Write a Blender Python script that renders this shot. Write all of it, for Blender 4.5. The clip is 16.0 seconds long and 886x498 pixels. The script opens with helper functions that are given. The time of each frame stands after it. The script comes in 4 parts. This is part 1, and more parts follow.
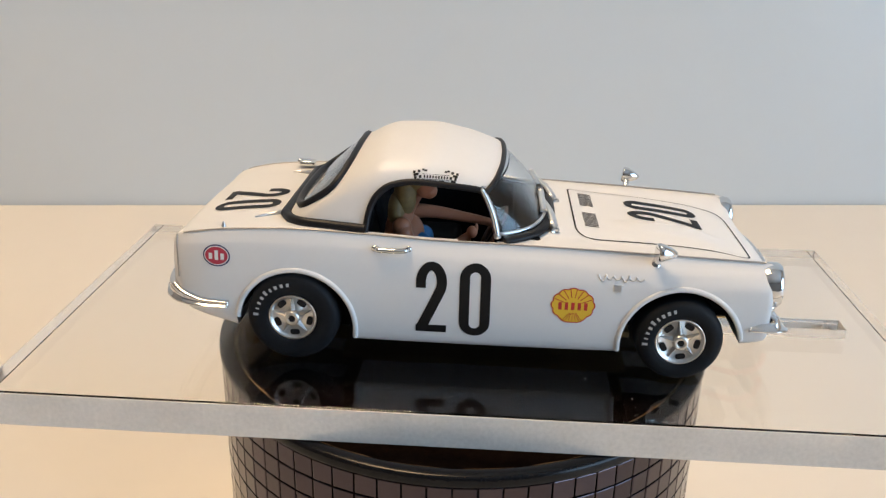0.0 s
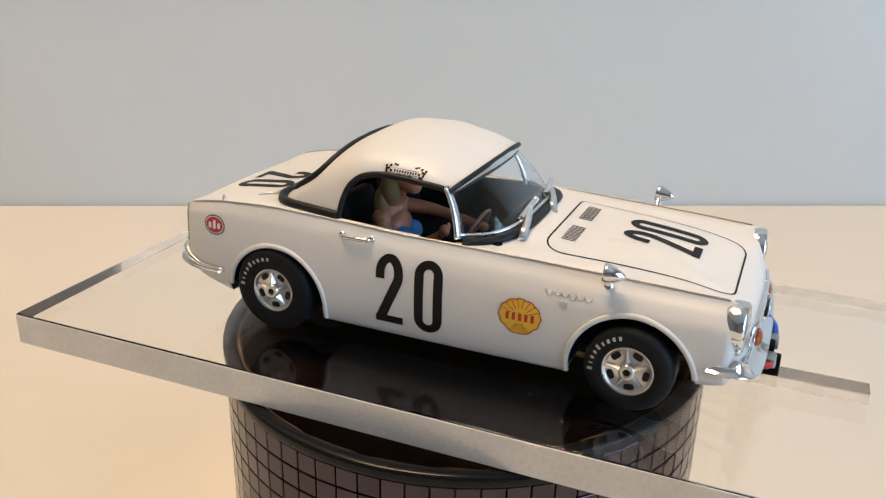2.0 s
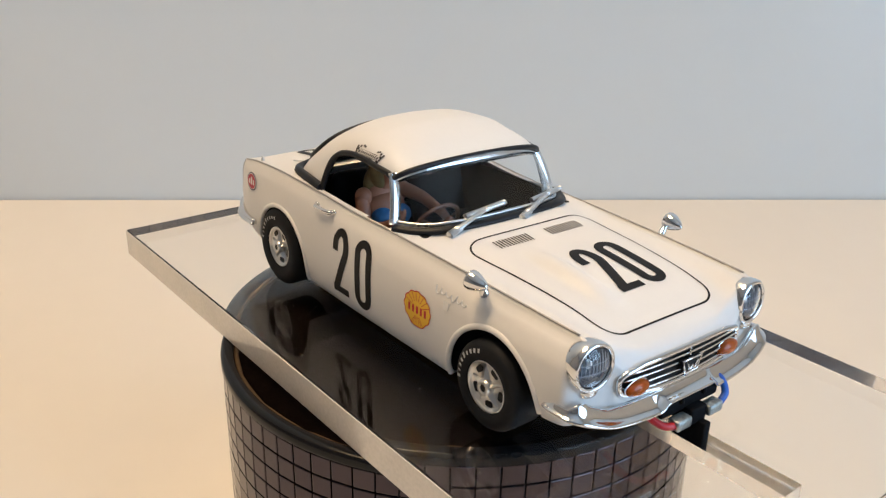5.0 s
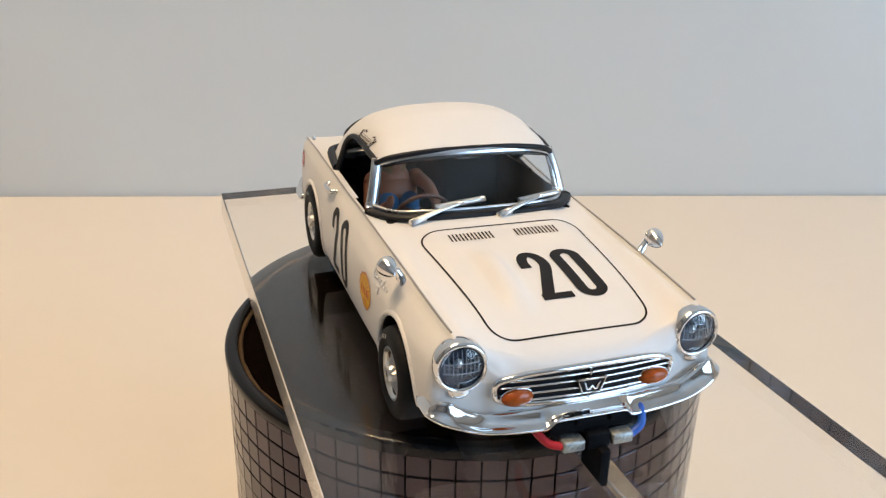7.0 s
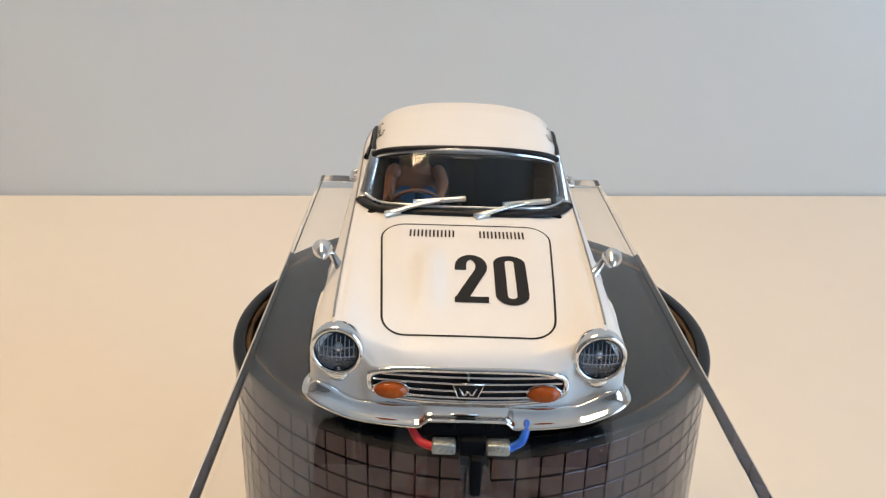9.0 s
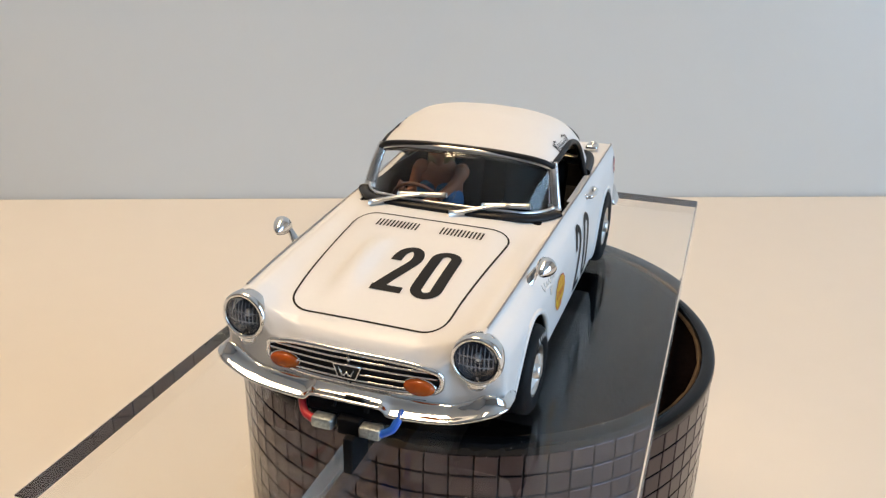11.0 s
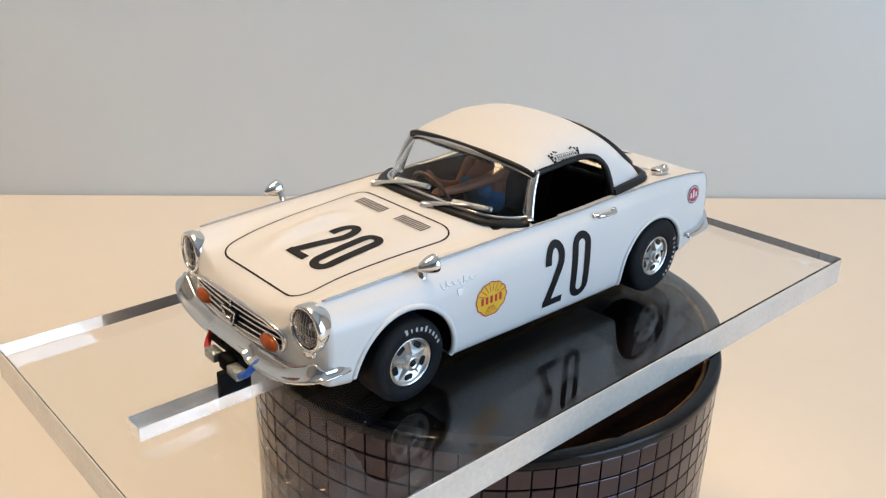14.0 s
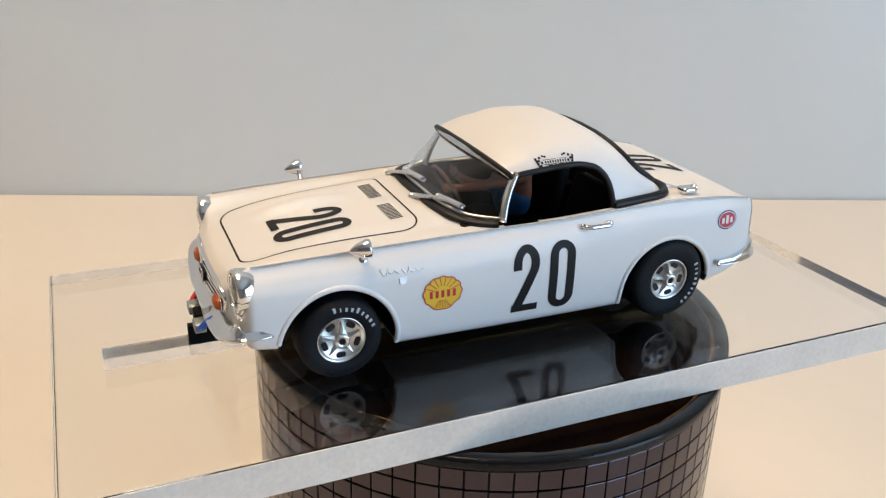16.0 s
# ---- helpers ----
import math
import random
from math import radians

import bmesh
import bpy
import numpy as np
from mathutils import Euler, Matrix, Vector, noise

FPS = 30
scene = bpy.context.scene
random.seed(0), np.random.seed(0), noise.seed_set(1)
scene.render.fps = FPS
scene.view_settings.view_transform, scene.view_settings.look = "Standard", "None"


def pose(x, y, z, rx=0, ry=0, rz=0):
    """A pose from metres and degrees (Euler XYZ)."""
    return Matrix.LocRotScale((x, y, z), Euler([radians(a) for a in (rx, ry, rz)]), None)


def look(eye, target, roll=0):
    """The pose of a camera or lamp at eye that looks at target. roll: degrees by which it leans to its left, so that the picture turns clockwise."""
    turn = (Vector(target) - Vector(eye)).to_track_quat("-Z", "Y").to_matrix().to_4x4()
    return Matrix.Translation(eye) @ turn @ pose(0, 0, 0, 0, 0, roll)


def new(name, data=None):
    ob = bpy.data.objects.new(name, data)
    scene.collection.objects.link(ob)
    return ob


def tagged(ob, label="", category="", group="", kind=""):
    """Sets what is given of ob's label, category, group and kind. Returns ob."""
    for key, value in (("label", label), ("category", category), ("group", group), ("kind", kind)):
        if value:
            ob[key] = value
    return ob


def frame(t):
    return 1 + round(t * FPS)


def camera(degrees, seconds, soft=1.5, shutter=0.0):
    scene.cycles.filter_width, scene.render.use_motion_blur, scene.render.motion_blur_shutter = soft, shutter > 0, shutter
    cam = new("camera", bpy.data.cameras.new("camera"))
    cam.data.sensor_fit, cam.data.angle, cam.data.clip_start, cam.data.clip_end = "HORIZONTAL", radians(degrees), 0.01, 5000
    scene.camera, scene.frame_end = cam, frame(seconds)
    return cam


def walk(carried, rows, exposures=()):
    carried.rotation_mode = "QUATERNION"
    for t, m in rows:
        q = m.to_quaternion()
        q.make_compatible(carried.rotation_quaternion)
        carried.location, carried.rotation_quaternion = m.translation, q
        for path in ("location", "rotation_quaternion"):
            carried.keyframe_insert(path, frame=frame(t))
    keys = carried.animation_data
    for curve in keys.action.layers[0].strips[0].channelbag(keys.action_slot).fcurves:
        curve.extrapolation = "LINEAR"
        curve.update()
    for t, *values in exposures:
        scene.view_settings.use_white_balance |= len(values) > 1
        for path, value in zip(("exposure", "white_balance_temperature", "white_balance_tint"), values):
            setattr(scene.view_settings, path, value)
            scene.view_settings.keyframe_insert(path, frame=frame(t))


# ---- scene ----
cam = camera(54.6, 16.0, soft=1.3)

# seconds, place in mm, pitch, yaw, lean in degrees: a phone on a small stand that sags and wavers a little
CAMERA_ROWS = [
    (0.0, -9.3, -198.9, 190.4, -21.69, -0.31, -1.19), (1.0, -9.8, -198.6, 190.8, -21.61, -0.22, -1.16),
    (2.0, -10.2, -198.2, 190.7, -21.70, -0.28, -1.18), (3.0, -10.1, -197.6, 190.6, -21.69, -0.31, -1.22),
    (3.7, -10.0, -197.3, 190.6, -21.66, -0.36, -1.35), (5.8, -8.3, -196.3, 191.5, -22.43, -0.18, -1.06),
    (6.5, -8.7, -196.1, 190.8, -22.36, -0.21, -1.07), (7.5, -9.6, -195.4, 190.5, -22.48, -0.25, -1.18),
    (8.5, -10.1, -196.0, 191.2, -22.52, -0.32, -1.31), (9.2, -10.9, -196.3, 191.5, -22.47, -0.47, -1.29),
    (11.3, -10.8, -197.8, 191.3, -22.28, -0.31, -1.00), (12.5, -10.7, -198.4, 192.0, -22.40, -0.15, -1.22),
    (13.5, -10.3, -198.6, 192.2, -22.42, 0.00, -1.35), (14.5, -10.5, -199.0, 192.1, -22.37, -0.06, -1.48),
    (15.5, -10.8, -198.9, 191.8, -22.31, -0.12, -1.56), (16.0, -11.2, -198.8, 191.6, -22.31, -0.25, -1.57)]
walk(cam, [(t, pose(x / 1000, y / 1000, z / 1000, 90 + pitch, 0, yaw) @ pose(0, 0, 0, 0, 0, -lean))
           for t, x, y, z, pitch, yaw, lean in CAMERA_ROWS], exposures=[(0.0, 0.0), (16.0, 0.0)])


def turned(t):
    """The turntable's pose at t seconds: it turns clockwise, seen from above."""
    k = (t - 8) / 8
    return pose(0, 0, 0, 0, 0, -4.96 - 9.357 * t - 1.632 * k + 0.278 * k ** 2 + 0.053 * k ** 3)


# ---- light ----
world = bpy.data.worlds.new("sky")
scene.world = world
world.use_nodes = True
sky = world.node_tree.nodes.new("ShaderNodeTexSky")
sky.sky_type, sky.sun_disc, sky.sun_elevation, sky.sun_rotation = "NISHITA", False, radians(35), radians(200)
world.node_tree.links.new(sky.outputs[0], world.node_tree.nodes["Background"].inputs[0])
world.node_tree.nodes["Background"].inputs[1].default_value = 0.1


def area_lamp(name, place, target, width, height, watts, colour):
    data = bpy.data.lights.new(name, "AREA")
    data.shape, data.size, data.size_y, data.energy, data.color = "RECTANGLE", width, height, watts, colour
    ob = new(name, data)
    ob.matrix_world = look(place, target)
    return ob


WINDOW_Y, WINDOW_Z = (-1.75, -0.35), (0.0, 1.25)
area_lamp("window_daylight", (1.47, -1.05, 0.62), (0.0, -1.05, 0.62), 1.4, 1.25, 29, (0.48, 0.715, 1.0))
area_lamp("ceiling_lamp_light", (-0.42, 0.04, 1.74), (-0.42, 0.04, 0), 0.6, 0.6, 17.3, (1.0, 0.70, 0.40))

# ---- materials ----


def material(name, colour, rough=0.5, metal=0.0, vary=0.06, scale=800.0, bump=0.0, clear=0.0, coat=0.0, ior=1.5, rough_vary=0.08, spec=0.5):
    m = bpy.data.materials.new(name)
    m.use_nodes = True
    nodes, links = m.node_tree.nodes, m.node_tree.links
    shader = nodes["Principled BSDF"]
    coords = nodes.new("ShaderNodeTexCoord")
    fine, coarse = nodes.new("ShaderNodeTexNoise"), nodes.new("ShaderNodeTexNoise")
    fine.inputs["Scale"].default_value, coarse.inputs["Scale"].default_value = scale, scale / 14
    fine.inputs["Detail"].default_value = coarse.inputs["Detail"].default_value = 4
    mixer = nodes.new("ShaderNodeMath")
    mixer.operation = "MULTIPLY_ADD"
    mixer.inputs[1].default_value = 0.5
    half = nodes.new("ShaderNodeMath")
    half.operation = "MULTIPLY"
    half.inputs[1].default_value = 0.5
    for n in (fine, coarse):
        links.new(coords.outputs["Object"], n.inputs["Vector"])
    links.new(coarse.outputs["Fac"], half.inputs[0])
    links.new(fine.outputs["Fac"], mixer.inputs[0])
    links.new(half.outputs[0], mixer.inputs[2])
    ramp = nodes.new("ShaderNodeMapRange")
    ramp.inputs["From Min"].default_value, ramp.inputs["From Max"].default_value = 0.3, 0.7
    ramp.inputs["To Min"].default_value, ramp.inputs["To Max"].default_value = 1 - vary, 1 + vary
    links.new(mixer.outputs[0], ramp.inputs["Value"])
    tint = nodes.new("ShaderNodeVectorMath")
    tint.operation = "SCALE"
    tint.inputs[0].default_value = colour
    links.new(ramp.outputs[0], tint.inputs["Scale"])
    links.new(tint.outputs[0], shader.inputs["Base Color"])
    gloss = nodes.new("ShaderNodeMapRange")
    gloss.inputs["From Min"].default_value, gloss.inputs["From Max"].default_value = 0.3, 0.7
    gloss.inputs["To Min"].default_value, gloss.inputs["To Max"].default_value = rough * (1 - rough_vary), rough * (1 + rough_vary)
    links.new(coarse.outputs["Fac"], gloss.inputs["Value"])
    links.new(gloss.outputs[0], shader.inputs["Roughness"])
    shader.inputs["Metallic"].default_value, shader.inputs["IOR"].default_value = metal, ior
    shader.inputs["Transmission Weight"].default_value, shader.inputs["Coat Weight"].default_value = clear, coat
    shader.inputs["Coat Roughness"].default_value = 0.15
    shader.inputs["Specular IOR Level"].default_value = spec
    if bump:
        b = nodes.new("ShaderNodeBump")
        b.inputs["Strength"].default_value, b.inputs["Distance"].default_value = 1.0, bump
        links.new(mixer.outputs[0], b.inputs["Height"])
        links.new(b.outputs[0], shader.inputs["Normal"])
    return m


def per_piece(m, spread):
    """Lets alike pieces differ a little in brightness."""
    nodes, links = m.node_tree.nodes, m.node_tree.links
    shader = nodes["Principled BSDF"]
    old = shader.inputs["Base Color"].links[0].from_socket
    info, span, tint = nodes.new("ShaderNodeObjectInfo"), nodes.new("ShaderNodeMapRange"), nodes.new("ShaderNodeVectorMath")
    span.inputs["To Min"].default_value, span.inputs["To Max"].default_value = 1 - spread, 1 + spread
    tint.operation = "SCALE"
    links.new(info.outputs["Random"], span.inputs["Value"])
    links.new(old, tint.inputs[0])
    links.new(span.outputs[0], tint.inputs["Scale"])
    links.new(tint.outputs[0], shader.inputs["Base Color"])
    return m


PAINT = material("white_satin_paint", (0.77, 0.76, 0.745), 0.40, vary=0.012, scale=900, bump=0.00001, coat=0.12)
CHROME = material("chrome", (0.74, 0.74, 0.74), 0.05, 1.0, vary=0.05, scale=300, bump=0.00003)
SILVER = material("silver_foil", (0.76, 0.77, 0.78), 0.30, 1.0, vary=0.10, scale=500, bump=0.00010, rough_vary=0.35)
RIBS = material("pale_lens_rib", (0.22, 0.25, 0.30), 0.25, vary=0.2, scale=500)
STRIP = material("dull_silver_strip", (0.46, 0.44, 0.42), 0.4, 0.9, vary=0.15, scale=600)
REFLECTOR = material("dark_lamp_bowl", (0.030, 0.040, 0.060), 0.35, 0.0, vary=0.5, scale=500, spec=0.25)
RUBBER = material("black_tyre_rubber", (0.008, 0.009, 0.011), 0.62, vary=0.2, scale=1200, spec=0.2, bump=0.00003)
BLACK = material("black_trim_paint", (0.008, 0.008, 0.010), 0.45, vary=0.15, scale=900, spec=0.3)
DECAL = material("black_decal_film", (0.009, 0.008, 0.008), 0.5, vary=0.1, scale=900, spec=0.22)
INNER = material("dark_interior_plastic", (0.006, 0.006, 0.007), 0.6, vary=0.2, scale=600, spec=0.08)
LINE = material("dark_panel_line", (0.012, 0.010, 0.009), 0.6, vary=0.1, spec=0.2)
YELLOW = material("yellow_decal_film", (0.84, 0.52, 0.035), 0.45, vary=0.03)
RED = material("red_decal_film", (0.55, 0.03, 0.025), 0.45, vary=0.05)
PINKRED = material("carmine_decal_film", (0.50, 0.04, 0.07), 0.45, vary=0.05)
NAVY = material("navy_decal_film", (0.02, 0.02, 0.10), 0.45, vary=0.05)
WHITE = material("white_decal_film", (0.78, 0.77, 0.75), 0.5, vary=0.03)
GREYBAR = material("grey_wheel_lettering", (0.44, 0.45, 0.46), 0.6, vary=0.12)
AMBER = material("amber_lens", (0.42, 0.080, 0.008), 0.16, vary=0.25, scale=900, coat=0.2, bump=0.00008, spec=0.35)
SCREEN = material("clear_window_plastic", (0.97, 0.98, 0.98), 0.02, vary=0.0, clear=1.0, ior=1.38)
ACRYLIC = material("clear_acrylic", (0.985, 0.99, 0.985), 0.012, vary=0.0, clear=1.0, ior=1.39)
# cream and patchy: light piped through the polished edge, put into the colour
EDGELIGHT = material("pale_edge_light", (0.96, 0.91, 0.84), 0.09, vary=0.12, scale=1100, clear=0.34, ior=1.5, bump=0.00006, rough_vary=0.6, coat=0.6)
MILLED = material("milled_acrylic", (0.97, 0.975, 0.98), 0.10, vary=0.03, scale=400, clear=0.97, ior=1.39, bump=0.00002, rough_vary=0.3)
SKIN = material("painted_flesh_plastic", (0.34, 0.135, 0.072), 0.5, vary=0.06, scale=500)
HAIR = material("painted_blond_hair", (0.20, 0.135, 0.05), 0.6, vary=0.25, scale=900, bump=0.0001)
BLUE = material("painted_blue_cloth", (0.03, 0.15, 0.34), 0.55, vary=0.08)
BROWN = material("brown_wheel_plastic", (0.10, 0.04, 0.022), 0.4, vary=0.12)
REDWIRE = material("red_wire", (0.55, 0.02, 0.03), 0.4, vary=0.05)
BLUEWIRE = material("blue_wire", (0.02, 0.12, 0.55), 0.4, vary=0.05)
BRAID = material("tinned_copper_braid", (0.42, 0.46, 0.46), 0.45, 0.8, vary=0.45, scale=1500, bump=0.0003)
BRASS = material("brass_chassis", (0.40, 0.27, 0.12), 0.4, 0.8, vary=0.2)
FELT = material("dark_brown_felt", (0.0042, 0.0028, 0.0024), 0.95, vary=0.5, scale=900, bump=0.0004, spec=0.0)
FRINGE = material("brown_felt_fringe", (0.085, 0.055, 0.03), 0.9, vary=0.5, scale=1400, bump=0.0003, spec=0.1)
WHEELMETAL = material("cast_silver_wheel", (0.72, 0.71, 0.69), 0.30, 1.0, vary=0.06, scale=600, bump=0.00003)
RIM = material("black_gloss_plastic", (0.006, 0.006, 0.007), 0.18, spec=0.22, vary=0.15, scale=400)
MIRROR = per_piece(material("mauve_mirror_tile", (0.068, 0.056, 0.065), 0.13, 0.92, vary=0.05, scale=300, bump=0.00003), 0.10)
GROUT = material("dark_tile_joint", (0.02, 0.018, 0.018), 0.7, vary=0.2)
TABLE = material("cream_white_laminate", (0.755, 0.70, 0.62), 0.36, vary=0.012, scale=60, bump=0.00002)
WALLPAINT = material("pale_grey_glossy_wall", (0.695, 0.728, 0.733), 0.28, vary=0.008, scale=40, rough_vary=0.0)
# dim tone for the unseen walls, chosen to hold back bounced light
DIMPAINT = material("dim_unseen_wall", (0.30, 0.28, 0.26), 0.8, vary=0.05, scale=30)
ROOMPAINT = material("white_wall_paint", (0.72, 0.71, 0.69), 0.8, vary=0.03, scale=30)
FLOORWOOD = material("oak_floor", (0.30, 0.20, 0.12), 0.45, vary=0.2, scale=40)
GLOW = material("lamp_diffuser", (0.9, 0.85, 0.75), 0.5, vary=0.02)
GLOW.node_tree.nodes["Principled BSDF"].inputs["Emission Color"].default_value = (1.0, 0.72, 0.45, 1)
GLOW.node_tree.nodes["Principled BSDF"].inputs["Emission Strength"].default_value = 4.0

# ---- building blocks (small things are written in mm) ----
MM = 0.001


def mesh_of(name, verts, faces, mats, smooth=True, index=None, unit=MM):
    me = bpy.data.meshes.new(name)
    me.from_pydata([tuple(float(c) * unit for c in v) for v in verts], [], [tuple(int(i) for i in f) for f in faces])
    for m in mats if isinstance(mats, (list, tuple)) else [mats]:
        me.materials.append(m)
    if index is not None:
        me.polygons.foreach_set("material_index", [int(i) for i in index])
    me.polygons.foreach_set("use_smooth", [smooth] * len(me.polygons))
    me.update()
    return me


def piece(name, geo, mats, parent, label="", smooth=True, at=None, unit=MM, index=None):
    """Links verts and faces as one mesh object under a thing or a part."""
    ob = new(name, mesh_of(name, geo[0], geo[1], mats, smooth, index, unit))
    if parent is not None:
        ob.parent = parent
    if at is not None:
        ob.matrix_basis = at
    if label:
        tagged(ob, label)
    return ob


def thing(name, label, category, at=None, group="", kind=""):
    ob = new(name)
    if at is not None:
        ob.matrix_basis = at
    return tagged(ob, label, category, group, kind)


def join(*geos):
    verts, faces = [], []
    for v, f in geos:
        k = len(verts)
        verts += [tuple(p) for p in v]
        faces += [tuple(i + k for i in g) for g in f]
    return verts, faces


def moved(geo, m):
    return [tuple(m @ Vector(v)) for v in geo[0]], geo[1]


def grid(p, wrap_u=False, wrap_v=False, keep=None):
    p = np.asarray(p, float)
    n, m = p.shape[:2]
    faces = []
    for i in range(n if wrap_u else n - 1):
        for j in range(m if wrap_v else m - 1):
            if keep is None or keep(i, j):
                faces.append((i * m + j, ((i + 1) % n) * m + j, ((i + 1) % n) * m + (j + 1) % m, i * m + (j + 1) % m))
    return [tuple(v) for v in p.reshape(-1, 3)], faces


def tube(path, r, seg=8, closed=False, flat=1.0, up=(0, 0, 1)):
    """A round or flattened bar along a path; r may be one number or one per point."""
    p = np.asarray(path, float)
    n = len(p)
    rr = np.broadcast_to(np.asarray(r, float), (n,))
    t = np.roll(p, -1, 0) - np.roll(p, 1, 0) if closed else np.gradient(p, axis=0)
    t /= np.linalg.norm(t, axis=1)[:, None] + 1e-12
    side = np.cross(t, np.asarray(up, float))
    side /= np.linalg.norm(side, axis=1)[:, None] + 1e-9
    over = np.cross(side, t)
    a = np.linspace(0, 2 * np.pi, seg, endpoint=False)
    rings = p[:, None] + rr[:, None, None] * (np.cos(a)[None, :, None] * side[:, None] + flat * np.sin(a)[None, :, None] * over[:, None])
    v, f = grid(rings, closed, True)
    if not closed:
        f += [tuple(range(seg))[::-1], tuple(range((n - 1) * seg, n * seg))]
    return v, f


def lathe(profile, seg=40, axis="y"):
    """Turns (radius, height) about an axis."""
    a = np.linspace(0, 2 * np.pi, seg, endpoint=False)
    pr = np.asarray(profile, float)
    x, z, y = pr[:, 0, None] * np.cos(a), pr[:, 0, None] * np.sin(a), pr[:, 1, None] + 0 * a
    p = {"y": (x, y, z), "z": (x, z, y), "x": (y, x, z)}[axis]
    return grid(np.stack(p, -1), False, True)


def ball(c, r, n=16, m=10, turn=None):
    a, e = np.linspace(0, 2 * np.pi, n, endpoint=False), np.linspace(-np.pi / 2, np.pi / 2, m)
    p = np.stack([np.cos(e)[:, None] * np.cos(a), np.cos(e)[:, None] * np.sin(a), np.sin(e)[:, None] + 0 * a], -1) * np.asarray(r, float)
    if turn is not None:
        p = p @ np.array(turn.to_3x3()).T
    return grid(p + np.asarray(c, float), False, True)


def block(c, size, bevel=0.3):
    bm = bmesh.new()
    bmesh.ops.create_cube(bm, size=1.0)
    bmesh.ops.scale(bm, vec=size, verts=bm.verts)
    if bevel:
        bmesh.ops.bevel(bm, geom=bm.edges, offset=min(bevel, min(size) * 0.45), segments=2, affect="EDGES", profile=0.5)
    bmesh.ops.translate(bm, vec=c, verts=bm.verts)
    bm.verts.index_update()
    geo = [tuple(v.co) for v in bm.verts], [tuple(v.index for v in f.verts) for f in bm.faces]
    bm.free()
    return geo


def curve(x, table):
    """A smooth run through a table of (place, value)."""
    xs, ys = np.array([a for a, _ in table], float), np.array([b for _, b in table], float)
    x = np.clip(np.asarray(x, float), xs[0], xs[-1])
    h, d = np.diff(xs), np.diff(ys) / np.diff(xs)
    m = np.zeros_like(ys)
    m[0], m[-1] = d[0], d[-1]
    for i in range(1, len(xs) - 1):
        m[i] = 0 if d[i - 1] * d[i] <= 0 else 2 * d[i - 1] * d[i] / (d[i - 1] + d[i])
    k = np.clip(np.searchsorted(xs, x) - 1, 0, len(h) - 1)
    s = (x - xs[k]) / h[k]
    return (ys[k] * (1 + 2 * s) * (1 - s) ** 2 + m[k] * h[k] * s * (1 - s) ** 2 + ys[k + 1] * s * s * (3 - 2 * s) + m[k + 1] * h[k] * s * s * (s - 1))


# ---- the room ----


def wall(name, verts_box, mat, label):
    c, s = verts_box
    ob = piece(name, block(c, s, 0), mat, None, unit=1.0, smooth=False)
    return tagged(ob, label, "wall" if "wall" in name else name, kind="structure")


